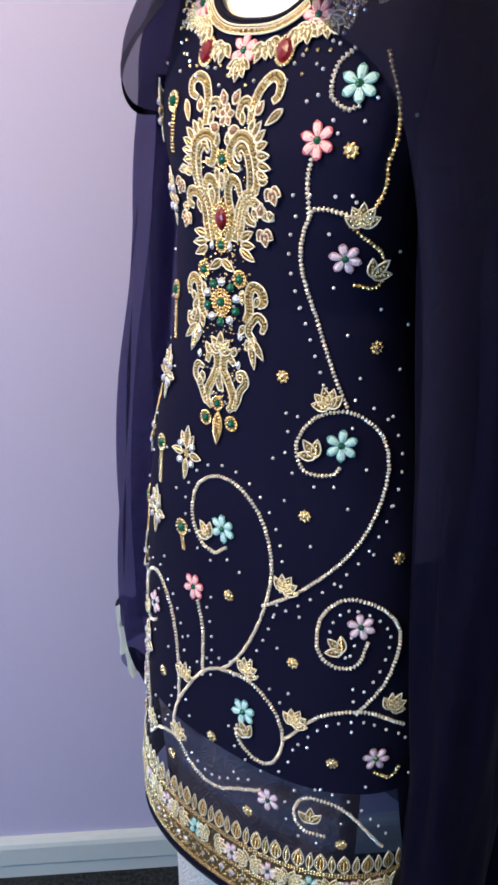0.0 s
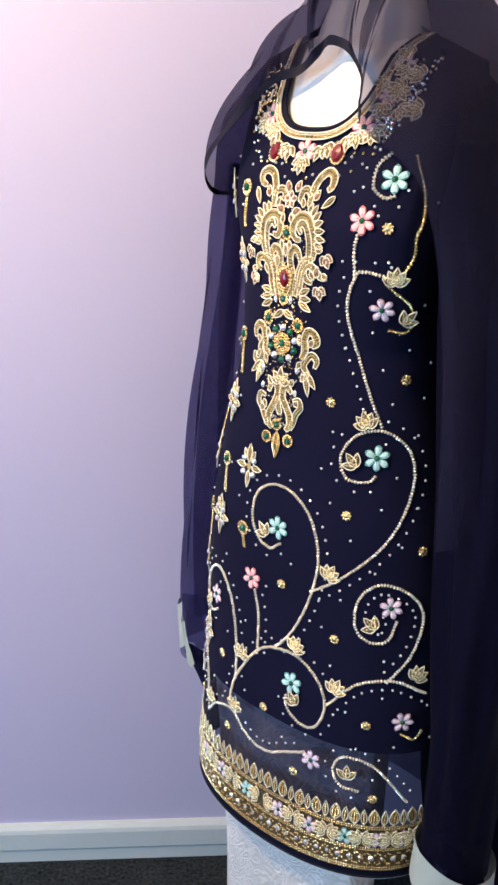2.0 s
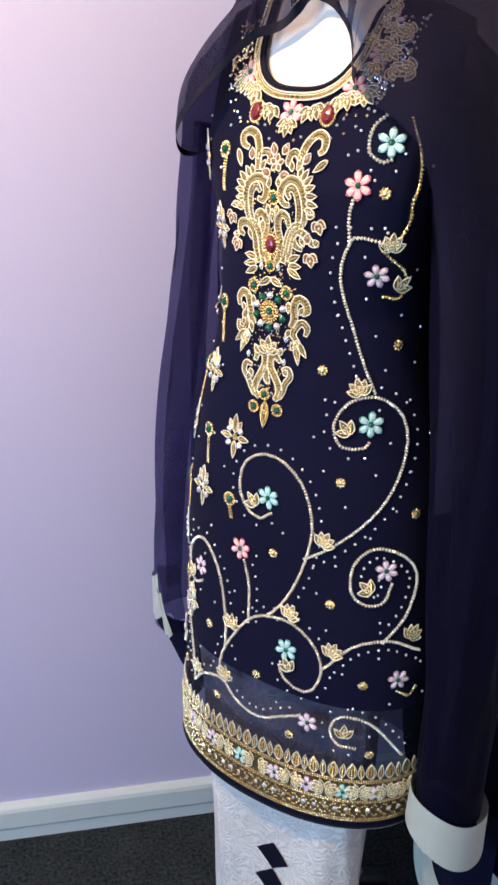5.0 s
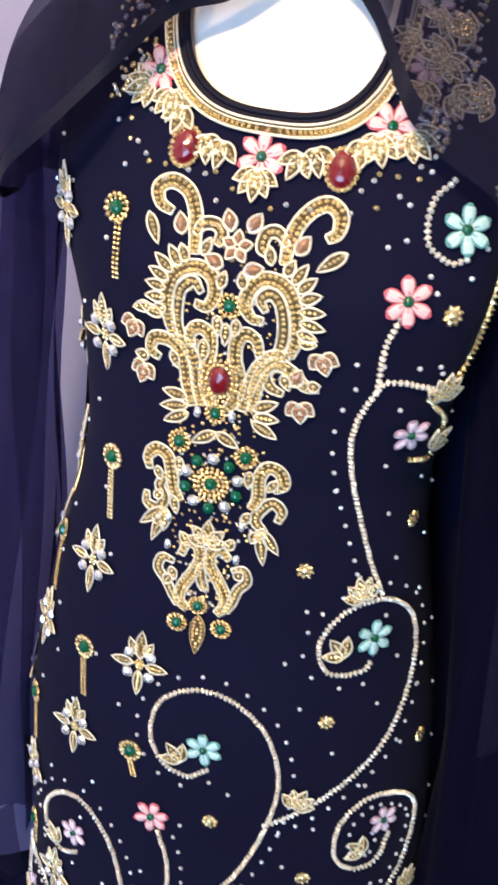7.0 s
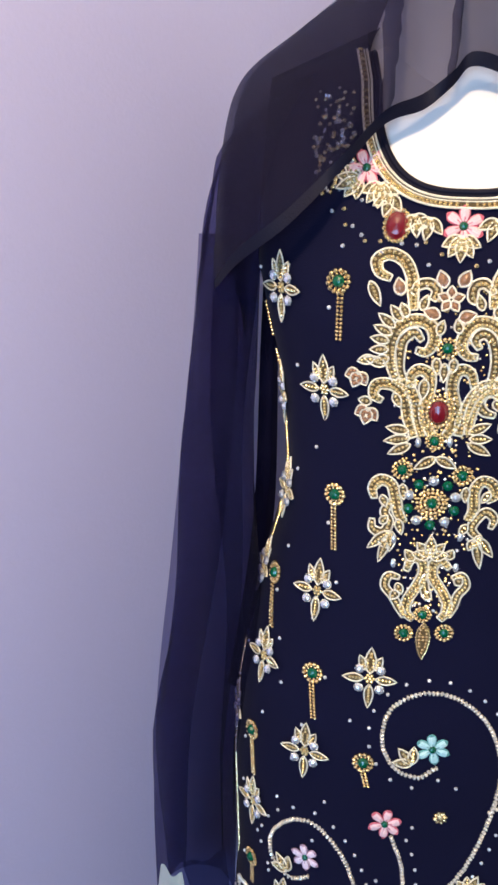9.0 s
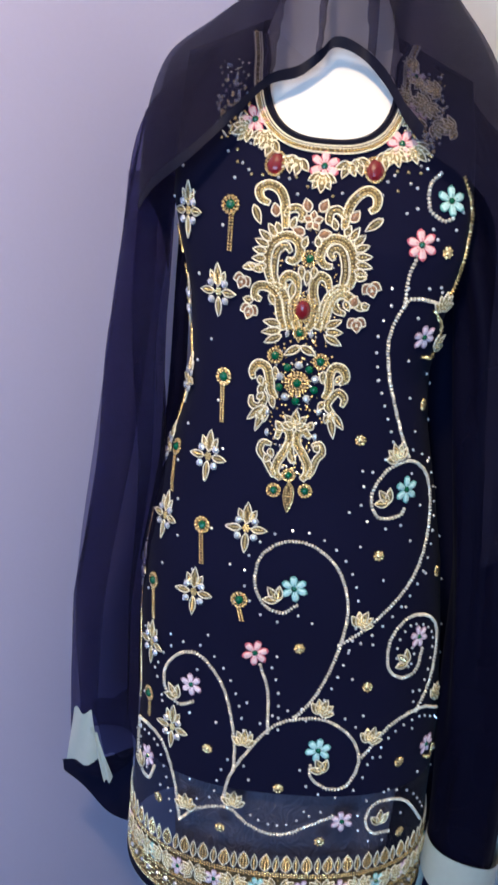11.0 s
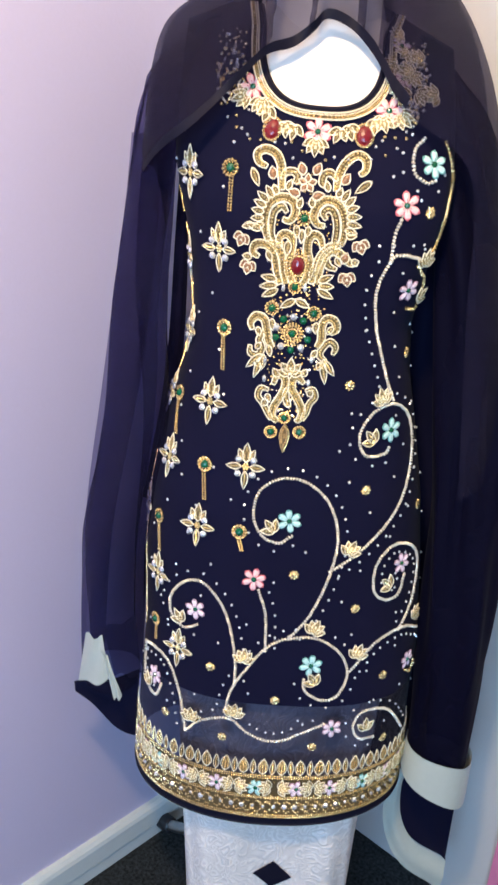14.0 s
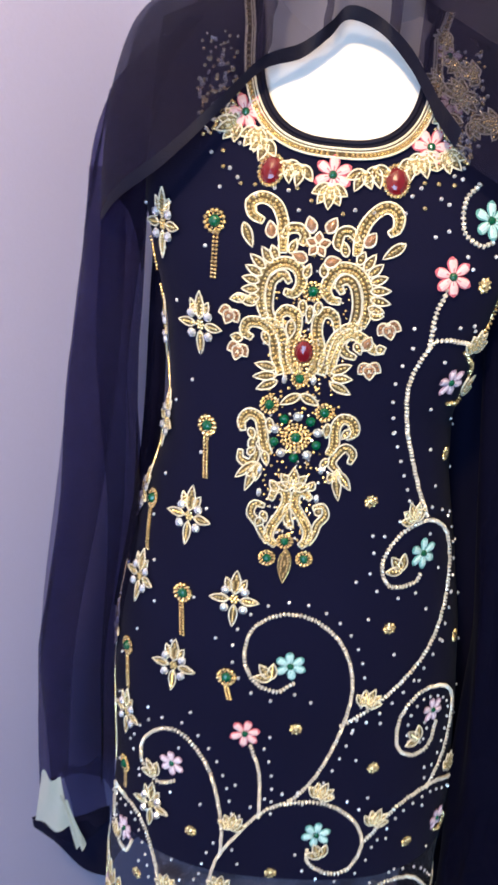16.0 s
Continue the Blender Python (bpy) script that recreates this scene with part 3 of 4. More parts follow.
def almond(length, width, cord=0.00085, fill=True):
    """A leaf of couched cord filled with beads, base at the origin, tip along y."""
    bag = Bag()
    side = []
    for k in range(9):
        t = k / 8
        side.append((width / 2 * math.sin(math.pi * t ** 0.8) ** 0.9 if 0 < k < 8 else 0.0, length * t))
    loop = [(x, y, cord) for x, y in side] + [(-x, y, cord) for x, y in side[-2:0:-1]]
    bag.join(tube(loop + loop[:1], cord, 5, caps=False), 0)
    pad = [(x * 0.9, y, 0.0006) for x, y in side] + [(-x * 0.9, y, 0.0006) for x, y in side[-2:0:-1]]
    bag.add(pad, [tuple(range(len(pad)))], 2)
    if fill:
        n = max(2, int(length / 0.0030))
        for k in range(1, n):
            t = k / n
            w = width / 2 * math.sin(math.pi * t ** 0.8) ** 0.9 - 1.8 * cord
            if w <= 0.0004:
                continue
            cols = max(1, int(w / 0.0014))
            for c in range(cols):
                x = 0 if cols == 1 else -w * 0.75 + 1.5 * w * c / (cols - 1)
                bag.join(bead(0.00165, 0.0024, 5), 1, pose(x, length * t, 0.0004))
    return bag


def spray(angles, length, width, heart=0.0):
    """Leaves that spread from one base."""
    bag = Bag()
    for a in angles:
        f = 1 - 0.25 * abs(a) / 90
        one = almond(length * f, width * (0.9 + 0.1 * f))
        m = pose(0, 0, 0.0004 * (2 + math.cos(math.radians(a))), 0, 0, -a) @ Matrix.Translation((0, heart, 0))
        k = len(bag.v)
        bag.v += [tuple(m @ Vector(p)) for p in one.v]
        bag.f += [tuple(i + k for i in q) for q in one.f]
        bag.slots += one.slots
    return bag


def petal(length, width):
    bag = Bag()
    nx, ny = 8, 7
    for j in range(ny + 1):
        t = j / ny
        w = width / 2 * (0.35 + 0.65 * math.sin(math.pi * (0.08 + 0.80 * t) ** 1.1)) * (1 if j < ny else 0.62)
        for i in range(nx + 1):
            x = -1 + 2 * i / nx
            bag.v.append((w * x, 0.0035 + length * t + (0.0008 * (1 - x * x) if j == ny else 0), 0.0006 + 0.0022 * (1 - x * x) * math.sin(math.pi * (0.15 + 0.75 * t)) + (0.00035 if i % 2 else 0)))
    for j in range(ny):
        for i in range(nx):
            q = (j * (nx + 1) + i, j * (nx + 1) + i + 1, (j + 1) * (nx + 1) + i + 1, (j + 1) * (nx + 1) + i)
            bag.f.append(q)
            bag.slots.append(1 if i in (0, nx - 1) or j == ny - 1 or (j < 2 and i == nx // 2) else 0)
    return bag


PETAL = {hue: petal(0.0122, 0.0092).mesh("petal", THREADS[hue], smooth=False) for hue in THREADS}
HEART = {hue: stone(0.0052, 0.0052, 0.0008, 12).mesh("flower", THREADS[hue][1], smooth=False) for hue in THREADS}
EYE_STONE = stone(0.0036, 0.0036, 0.0030, 10).mesh("centre_stone", EMERALD, smooth=False)


def flower(hue, s, h, scale=1.0, turn=0.0, petals=6):
    ob = part("flower", HEART[hue], None, tunic, hue + " satin-stitch flower with a green stone", spot(s, h, turn, 0.0015, scale))
    for k in range(petals):
        part("petal", PETAL[hue], None, ob, "", pose(0, 0, 0, 0, 0, 360 * k / petals + 6 * math.sin(5 * k + 9 * s)))
    part("centre_stone", EYE_STONE, None, ob, "green glass stone", pose(0, 0, 0.001))
    return ob


for hue, s, h, turn in (("pink", 353, 1313, 10), ("teal", 497, 1361, 5), ("mauve", 512, 1216, 20), ("teal", 456, 1036, 0), ("teal", -6, 916, 8), ("pink", -106, 830, -8), ("mauve", -374, 772, 12),
                        ("mauve", -647, 639, 0), ("teal", 60, 709, -10), ("mauve", 521, 848, 15), ("mauve", 605, 693, 25), ("mauve", 173, 607, 4), ("pink", -8, 1381, 0), ("pink", -262, 1425, 20), ("pink", 228, 1413, -20)):
    flower(hue, s / 1000, h / 1000, 1.0 if hue != "mauve" else 0.92, turn)

# leaf sprays
SPRAY = spray((-62, -30, 0, 30, 62), 0.021, 0.0095).mesh("leaf_spray", [CORD, FILL, GROUND], smooth=False)
SPRIG = spray((-48, 0, 42), 0.019, 0.0085).mesh("leaf_sprig", [CORD, FILL, GROUND], smooth=False)


def leaves(mesh, s, h, turn, scale=1.0):
    return part(mesh.name.split(".")[0], mesh, None, tunic, "", spot(s / 1000, h / 1000, turn, 0.0016, scale))


for s, h, turn in ((197, 872, -25), (62, 758, -25), (246, 720, -20), (-145, 708, -5), (-160, 620, -5), (-359, 598, 5), (407, 1072, 20), (604, 1246, 0), (666, 752, -35)):
    leaves(SPRAY, s, h, turn)
for s, h, turn in ((-45, 900, 40), (80, 680, 30), (-455, 747, 40), (-700, 615, 20), (335, 1022, 40), (440, 818, 50), (650, 1200, -40), (345, 597, 0)):
    leaves(SPRIG, s, h, turn, 1.1)

# small gold bead stars


def lobed(radius, lobes, tall):
    """A small domed rosette with bead-like lobes."""
    bag = Bag()
    n = lobes * 4
    for r, z in ((1.0, 0.0), (0.92, 0.55), (0.66, 0.9), (0.45, 0.62), (0.26, 1.0)):
        for i in range(n):
            a = 2 * math.pi * i / n
            wave = 0.5 + 0.5 * math.cos(lobes * a)
            w = radius * r * (0.72 + 0.28 * wave if r > 0.5 else 1)
            bag.v.append((w * math.cos(a), w * math.sin(a), tall * z * (0.6 + 0.4 * wave if r > 0.5 else 1)))
    bag.v.append((0, 0, tall * 1.25))
    bag.f = [(k * n + i, k * n + (i + 1) % n, (k + 1) * n + (i + 1) % n, (k + 1) * n + i) for k in range(4) for i in range(n)] + [(4 * n + i, 4 * n + (i + 1) % n, 5 * n) for i in range(n)]
    return bag


LITTLE = lobed(0.0075, 8, 0.0026).mesh("bead_star", GOLD, smooth=False)
STARS = ((192, 1096), (283, 959), (7, 840), (239, 792), (-21, 651), (-290, 691), (414, 683), (-199, 583), (99, 577), (-533, 591), (520, 1307), (669, 1130), (716, 921), (485, 571))
for s, h in STARS:
    part("bead_star", LITTLE, None, tunic, "", spot(s / 1000, h / 1000, 20 * math.sin(s)))

# four-pointed crystal stars
big = Bag()
for a, length, width in ((0, 0.026, 0.010), (24, 0.015, 0.007), (-24, 0.015, 0.007), (90, 0.019, 0.008), (-90, 0.019, 0.008), (180, 0.024, 0.008)):
    one = almond(length, width)
    m = pose(0, 0, 0, 0, 0, -a) @ Matrix.Translation((0, 0.0055 if abs(a) != 24 else 0.010, 0))
    k = len(big.v)
    big.v += [tuple(m @ Vector(p)) for p in one.v]
    big.f += [tuple(i + k for i in q) for q in one.f]
    big.slots += one.slots
big.join(ring(0.0035, 0.0035, 6, 0.0018), 1).join(bead(0.002, 0.003), 1)
BIG = big.mesh("crystal_star", [CORD, FILL, GROUND], smooth=False)
ROUND = stone(0.0048, 0.0048, 0.0034, 8).mesh("crystal", CRYSTAL, smooth=False)


def crystal_star(s, h, wide=1.0):
    ob = part("crystal_star", BIG, None, tunic, "gold star with four clear stones", spot(s / 1000, h / 1000, 0, 0.0016) @ Matrix.Diagonal((wide, 1, 1, 1)))
    for x, y in ((0.0095, 0.0095), (-0.0095, 0.0095), (0.0095, -0.0095), (-0.0095, -0.0095)):
        part("crystal", ROUND, None, ob, "", pose(x, y, 0.0006))


for s, h in ((-652, 1325), (-483, 1244), (-443, 1058), (-674, 970), (-179, 983), (-387, 893), (-486, 703), (-660, 801), (-830, 1133), (-900, 1045), (-890, 883), (-910, 1222)):
    crystal_star(s, h)

# stones in bead rings with a hanging bead chain
RINGED = ring(0.0076, 0.0076, 13, 0.0019).join(ring(0.0052, 0.0052, 10, 0.0012)).mesh("stone_setting", GOLD, smooth=False)
GREEN = stone(0.0046, 0.0046, 0.0036, 10).mesh("green_stone", EMERALD, smooth=False)


def set_stone(s, h, scale=1.0):
    ob = part("stone_setting", RINGED, None, tunic, "", spot(s, h, 0, 0.0014, scale))
    part("green_stone", GREEN, None, ob, "green glass stone", pose(0, 0, 0.0005))
    return ob


def chain(s0, h0, s1, h1, rows=2):
    bag = Bag()
    n = max(3, int(abs(h1 - h0) * 1e3 / 3.1))
    for r in range(rows):
        for k in range(n + 1):
            t = k / n
            m = spot(s0 + (s1 - s0) * t, h0 + (h1 - h0) * t, 0, 0.0008)
            bag.join(bead(0.0016, 0.0022, 6), 0, m @ Matrix.Translation(((r - (rows - 1) / 2) * 0.0034, 0, 0)))
    return bag


for s0, h0, s1, h1 in ((-351, 1336, -381, 1290), (-443, 1152, -411, 1101), (-392, 977, -364, 931), (-744, 1053, -660, 1003), (-177, 895, -163, 869), (-690, 883, -655, 835), (-690, 726, -690, 694)):
    set_stone(s0 / 1000, h0 / 1000, 1.15)
    part("bead_chain", chain(s0 / 1000, (h0 - 10) / 1000, s1 / 1000, h1 / 1000), GOLD, tunic, smooth=False)
for s0, h0, s1, h1 in ((-915, 1262, -915, 1150), (-905, 1120, -935, 1060), (-930, 957, -915, 905), (-890, 860, -890, 690), (-905, 1306, -905, 1277)):
    part("bead_chain", chain(s0 / 1000, h0 / 1000, s1 / 1000, h1 / 1000, 1), GOLD, tunic, smooth=False)


# winding bead stems with their dots
def path(points, step):
    """Evenly spaced (s, h) along a smooth line on the cloth."""
    fine = spline([(a / 1000, b / 1000) for a, b in points], 24 * (len(points) - 1))
    pos = [Vector(body(float(a), float(b))) for a, b in fine]
    run = [0.0]
    for k in range(1, len(pos)):
        run.append(run[-1] + (pos[k] - pos[k - 1]).length)
    n = max(2, int(run[-1] / step))
    at = np.linspace(0, run[-1], n + 1)
    return list(zip(np.interp(at, run, [f[0] for f in fine]), np.interp(at, run, [f[1] for f in fine])))


DOT = bead(0.0019, 0.0022, 6)
dots = Bag()
taken = [(s / 1000, h / 1000, 0.016) for s, h in STARS]


def stem(points, side=1, thick=1.0, mat=None, dotted=True):
    bag = Bag()
    line = path(points, 0.0039)
    for k, (s, h) in enumerate(line):
        a, b = line[max(k - 1, 0)], line[min(k + 1, len(line) - 1)]
        m = spot(s, h, 0, 0.0006)
        d = m.inverted() @ Vector(body(*b)) - m.inverted() @ Vector(body(*a))
        bag.join(bead(0.0025 * thick, 0.0038, 6, 0.66), 0, m @ pose(0, 0, 0, 14 * math.sin(11 * k), 14 * math.sin(5 * k), math.degrees(math.atan2(d.y, d.x)) + 14 * math.sin(7 * k)))
        if k % 3 == 0:
            taken.append((s, h, 0.013))
        if dotted and k % 4 == 2:
            off = Vector((-d.y, d.x, 0)).normalized() * (0.0125 * side)
            p = m @ off
            q, s2, h2 = front(p.x, p.z)
            if abs(s2) < 0.80:
                dots.join(DOT, 0, spot(s2, h2, 40 * math.sin(k), 0.0006))
    bag.join(tube([body(s, h, 0.0008) for s, h in line], 0.0007 * thick, 5), 0)
    part("bead_stem", bag, mat or SILVER, tunic, "", smooth=False)


stem(((0, 895), (-30, 884), (-88, 893), (-124, 920), (-108, 953), (-31, 972), (37, 967), (117, 939), (152, 893), (122, 840), (64, 790), (0, 750)), 1)
stem(((-201, 624), (-175, 668), (-82, 722), (0, 747), (87, 748), (177, 725), (209, 692), (175, 660), (110, 654), (50, 668), (41, 687)), 1)
stem(((-171, 669), (-185, 729), (-230, 781), (-327, 812), (-437, 808), (-539, 779), (-536, 751), (-448, 739), (-366, 749)), -1)
stem(((-89, 815), (-64, 781), (-63, 727)), 1)
stem(((121, 846), (275, 879), (535, 943), (680, 1003), (675, 1044), (521, 1068), (350, 1062), (253, 1034), (280, 1006), (398, 1005), (441, 1013)), -1)
stem(((495, 1074), (383, 1135), (283, 1206), (330, 1250), (388, 1258), (538, 1254), (612, 1249)), 1)
stem(((330, 1250), (318, 1280), (338, 1302)), 1, dotted=False)
stem(((616, 1245), (702, 1273), (709, 1297)), 1, mat=GOLD, dotted=False)
stem(((596, 1393), (689, 1358), (729, 1321), (709, 1297)), 1, mat=GOLD, dotted=False)
stem(((429, 1392), (371, 1375), (379, 1349), (461, 1338), (519, 1341)), -1)
stem(((547, 1245), (690, 1226), (724, 1208), (678, 1189), (552, 1191)), -1, mat=GOLD, dotted=False)
stem(((218, 699), (356, 738), (550, 749), (738, 730)), -1)
stem(((509, 747), (654, 788), (716, 837), (626, 867), (465, 877), (353, 854), (336, 816), (408, 799), (506, 804), (553, 830)), 1)
stem(((-387, 577), (-304, 602), (-178, 614), (-95, 594), (-14, 584), (51, 598), (137, 614)), 1)
stem(((-387, 577), (-446, 634), (-551, 675), (-695, 680), (-832, 668)), 1)
stem(((-832, 668), (-778, 619), (-634, 607), (-585, 631)), 1)
stem(((408, 580), (314, 584), (277, 607), (329, 629), (492, 619), (681, 565)), 1)
stem(((731, 676), (688, 664), (607, 674)), 1, mat=GOLD, dotted=False)

# loose dots over the rest of the cloth
rng = random.Random(5)
for _ in range(2600):
    s, h = rng.uniform(-0.92, 0.92), rng.uniform(0.60, 1.38)
    p = body(s, h)
    if abs(p[0]) < 0.085 and h > 1.0 and abs(p[0]) < 0.045 + 0.12 * (h - 1.0) + 0.02:
        continue
    if all(((s - a) * 0.21) ** 2 + (h - b) ** 2 > r * r for a, b, r in taken):
        taken.append((s, h, 0.041))
        dots.join(DOT, 0, spot(s, h, 90 * s, 0.0006))
SEQUIN = material("silver_sequin", (0.86, 0.88, 0.92), 0.2, 0.45, noise_scale=500, vary=0.3, bump=0.0)
tagged(part("sequin_dots", dots, SEQUIN, tunic, "tiny clear stones sewn over the cloth", smooth=False), kind="stuff")


# ---- chest medallion ----
MID = -0.002


def flip(pts, side):
    return [((MID + side * (u / 1000 - MID)), z / 1000) for u, z in pts]


def scroll(pts, width, parent, side=1):
    """A band of two pale cords with gold beads between them."""
    fine = spline(flip(pts, side), 10 * (len(pts) - 1))
    run = [Vector(front(float(u), float(z))[0]) for u, z in fine]
    left, right, bag = [], [], Bag()
    total, since = 0.0, 0.0
    for k, p in enumerate(run):
        a, b = run[max(k - 1, 0)], run[min(k + 1, len(run) - 1)]
        _, s, h = front(float(fine[k][0]), float(fine[k][1]))
        n = Vector(body(s, h, 0.001)) - Vector(body(s, h))
        n.normalize()
        w = n.cross((b - a).normalized()).normalized()
        taper = 0.55 + 0.45 * min(1.0, 4 * k / len(run), 4 * (len(run) - 1 - k) / len(run) + 0.3)
        left.append(p + n * 0.0016 + w * width / 2 * taper)
        right.append(p + n * 0.0016 - w * width / 2 * taper)
        bag.v += [tuple(left[-1] - n * 0.0009), tuple(right[-1] - n * 0.0009)]
    bag.f = [(2 * k, 2 * k + 1, 2 * k + 3, 2 * k + 2) for k in range(len(run) - 1)]
    bag.slots = [2] * len(bag.f)
    loop = left + right[::-1]
    bag.join(tube(loop + loop[:1], 0.0009, 5, up=(0, -1, 0.3), caps=False), 0)
    d = 0.0
    for k in range(1, len(run)):
        d += (run[k] - run[k - 1]).length
        if d > 0.0030:
            d = 0.0
            q = (left[k] + right[k]) / 2
            rows = 2 if width > 0.0085 else 1
            for r in range(rows):
                o = q + (left[k] - right[k]) * (0.0 if rows == 1 else (r - 0.5) * 0.46)
                bag.join(bead(0.0019, 0.0028, 5), 1, Matrix.Translation(o) @ pose(0, 0, 0, 80, 0, 0) @ Matrix.Translation((0, 0, -0.0008)))
    return part("scroll", bag, [CORD, FILL, GROUND], parent, smooth=False)


def leaf_at(u0, z0, u1, z1, parent, side=1, width=0.0085, name="leaf"):
    (a, b), (c, d) = flip(((u0, z0), (u1, z1)), side)
    _, s, h = front(a, b)
    length = math.hypot(c - a, d - b)
    ang = math.degrees(math.atan2(-(c - a), d - b))
    return part(name, almond(length, width), [CORD, FILL, GROUND], parent, "", spot(s, h, ang, 0.0018), smooth=False)


def on_chest(u, z, side=1):
    (a, b), = flip(((u, z),), side)
    _, s, h = front(a, b)
    return s, h


medal = part("medallion", chain(-0.07, 1.282, -0.07, 1.252, 1), GOLD, tunic, "large gold bead medallion down the chest", smooth=False)
scroll(((-48, 1341), (-57, 1345), (-59, 1354), (-50, 1359), (-39, 1355), (-33, 1345), (-31, 1333), (-30, 1318)), 0.0092, medal)
scroll(((-31, 1330), (-26, 1337), (-18, 1338), (-13, 1333), (-16, 1326)), 0.0078, medal)
scroll(((-26, 1287), (-18, 1286), (-13, 1295), (-15, 1305), (-23, 1310), (-33, 1309), (-42, 1302), (-46, 1289), (-44, 1273), (-39, 1260)), 0.0092, medal)
scroll(((-22, 1295), (-28, 1301), (-36, 1295), (-38, 1283), (-37, 1268), (-30, 1257)), 0.0078, medal)
scroll(((-49, 1242), (-56, 1246), (-54, 1255), (-45, 1257), (-36, 1253), (-30, 1241), (-27, 1227), (-22, 1213)), 0.0092, medal)
scroll(((-39, 1260), (-30, 1256), (-23, 1244), (-20, 1230), (-16, 1215)), 0.0092, medal)
scroll(((-26, 1256), (-28, 1265), (-22, 1271), (-14, 1267), (-13, 1255), (-15, 1240), (-13, 1226), (-8, 1216)), 0.0092, medal)
scroll(((-50, 1156), (-52, 1165), (-46, 1173), (-37, 1170), (-33, 1158), (-30, 1145), (-25, 1137)), 0.0092, medal)
scroll(((-51, 1137), (-50, 1128), (-41, 1126), (-37, 1136), (-41, 1145), (-36, 1155)), 0.0078, medal)
scroll(((-20, 1092), (-16, 1103), (-8, 1103), (-5, 1092), (-10, 1078), (-17, 1064), (-18, 1053), (-11, 1046)), 0.0088, medal)
scroll(((-25, 1085), (-34, 1086), (-37, 1076), (-30, 1067), (-24, 1057), (-19, 1048)), 0.0072, medal)
scroll(((54, 1341), (60, 1346), (60, 1356), (52, 1361), (43, 1357), (35, 1347), (31, 1334), (30, 1322)), 0.0092, medal)
scroll(((30, 1333), (23, 1340), (16, 1338), (14, 1330), (18, 1326)), 0.0078, medal)
scroll(((21, 1284), (13, 1285), (8, 1293), (11, 1304), (19, 1311), (30, 1310), (38, 1303), (43, 1291), (44, 1276), (41, 1264)), 0.0092, medal)
scroll(((22, 1291), (18, 1298), (24, 1303), (31, 1298), (35, 1284), (35, 1271), (32, 1260)), 0.0078, medal)
scroll(((40, 1236), (31, 1239), (27, 1247), (31, 1255), (39, 1257)), 0.0078, medal)
scroll(((63, 1245), (54, 1245), (44, 1253), (33, 1257), (25, 1250), (21, 1235), (21, 1219)), 0.0092, medal)
scroll(((41, 1264), (30, 1261), (21, 1250), (15, 1231), (13, 1217)), 0.0092, medal)
scroll(((22, 1258), (18, 1270), (10, 1273), (5, 1266), (5, 1254), (9, 1240), (8, 1225), (3, 1216)), 0.0092, medal)
scroll(((42, 1159), (49, 1165), (45, 1175), (36, 1177), (31, 1167), (32, 1152), (28, 1142)), 0.0092, medal)
scroll(((48, 1134), (50, 1143), (43, 1149), (36, 1143), (32, 1133), (40, 1124)), 0.0078, medal)
scroll(((17, 1096), (9, 1103), (3, 1099), (3, 1088), (10, 1077), (17, 1064), (17, 1054), (12, 1047)), 0.0088, medal)
scroll(((20, 1087), (28, 1089), (32, 1080), (26, 1071), (23, 1060), (19, 1050)), 0.0072, medal)
scroll(((-4, 1087), (-3, 1076), (1, 1066)), 0.0078, medal)
for q in ((-38, 1309, -48, 1321), (-43, 1304, -57, 1314), (-45, 1299, -60, 1305), (-47, 1293, -62, 1295), (-47, 1286, -62, 1285), (-46, 1279, -58, 1276), (-34, 1312, -40, 1323), (37, 1311, 45, 1325),
          (41, 1307, 52, 1318), (43, 1302, 57, 1308), (44, 1296, 61, 1298), (45, 1289, 62, 1287), (44, 1282, 58, 1279), (32, 1315, 36, 1326)):
    leaf_at(*q, medal, 1, 0.0072)
for q in ((-26, 1218, -45, 1220), (-25, 1212, -46, 1208), (-24, 1207, -42, 1197), (21, 1220, 38, 1229), (22, 1215, 40, 1216), (21, 1211, 40, 1202), (-57, 1278, -71, 1274), (-48, 1273, -66, 1278),
          (-57, 1240, -68, 1241), (46, 1276, 58, 1276), (56, 1245, 64, 1248), (-3, 1197, -20, 1186), (-3, 1197, 14, 1189)):
    leaf_at(*q, medal, 1, 0.008)
for q in ((-36, 1128, -54, 1110), (-35, 1127, -44, 1098), (-34, 1128, -35, 1109),
          (35, 1124, 31, 1114), (36, 1125, 42, 1097), (38, 1126, 52, 1108), (-64, 1338, -54, 1319), (68, 1335, 51, 1321), (-17, 1264, -18, 1246), (-26, 1073, -31, 1064), (23, 1081, 28, 1088),
          (-14, 1102, -22, 1112), (14, 1105, 18, 1114)):
    leaf_at(*q, medal, 1, 0.008)
for q in ((-24, 1318, -20, 1330), (22, 1320, 18, 1332), (-10, 1300, -7, 1312), (6, 1302, 3, 1313), (-10, 1282, -8, 1268), (4, 1282, 3, 1270), (-3, 1278, -3, 1262), (-40, 1250, -34, 1238), (38, 1250, 44, 1240),
          (-44, 1160, -40, 1150), (44, 1168, 38, 1158), (-44, 1134, -38, 1142), (-30, 1140, -26, 1126), (28, 1138, 22, 1128), (-27, 1080, -22, 1070), (-28, 1172, -26, 1158), (24, 1172, 24, 1158), (-44, 1120, -36, 1112), (40, 1128, 34, 1116)):
    leaf_at(*q, medal, 1, 0.0068)
for u, z, turn in ((-68, 1265, 160), (-59, 1234, 170), (62, 1270, 200), (52, 1232, 190)):
    part("stone_petals", spray((-50, 0, 50), 0.0145, 0.0105), [CORD, AMBER, AMBER], medal, "amber stones edged in pale cord", spot(*on_chest(u, z), turn, 0.0016), smooth=False)
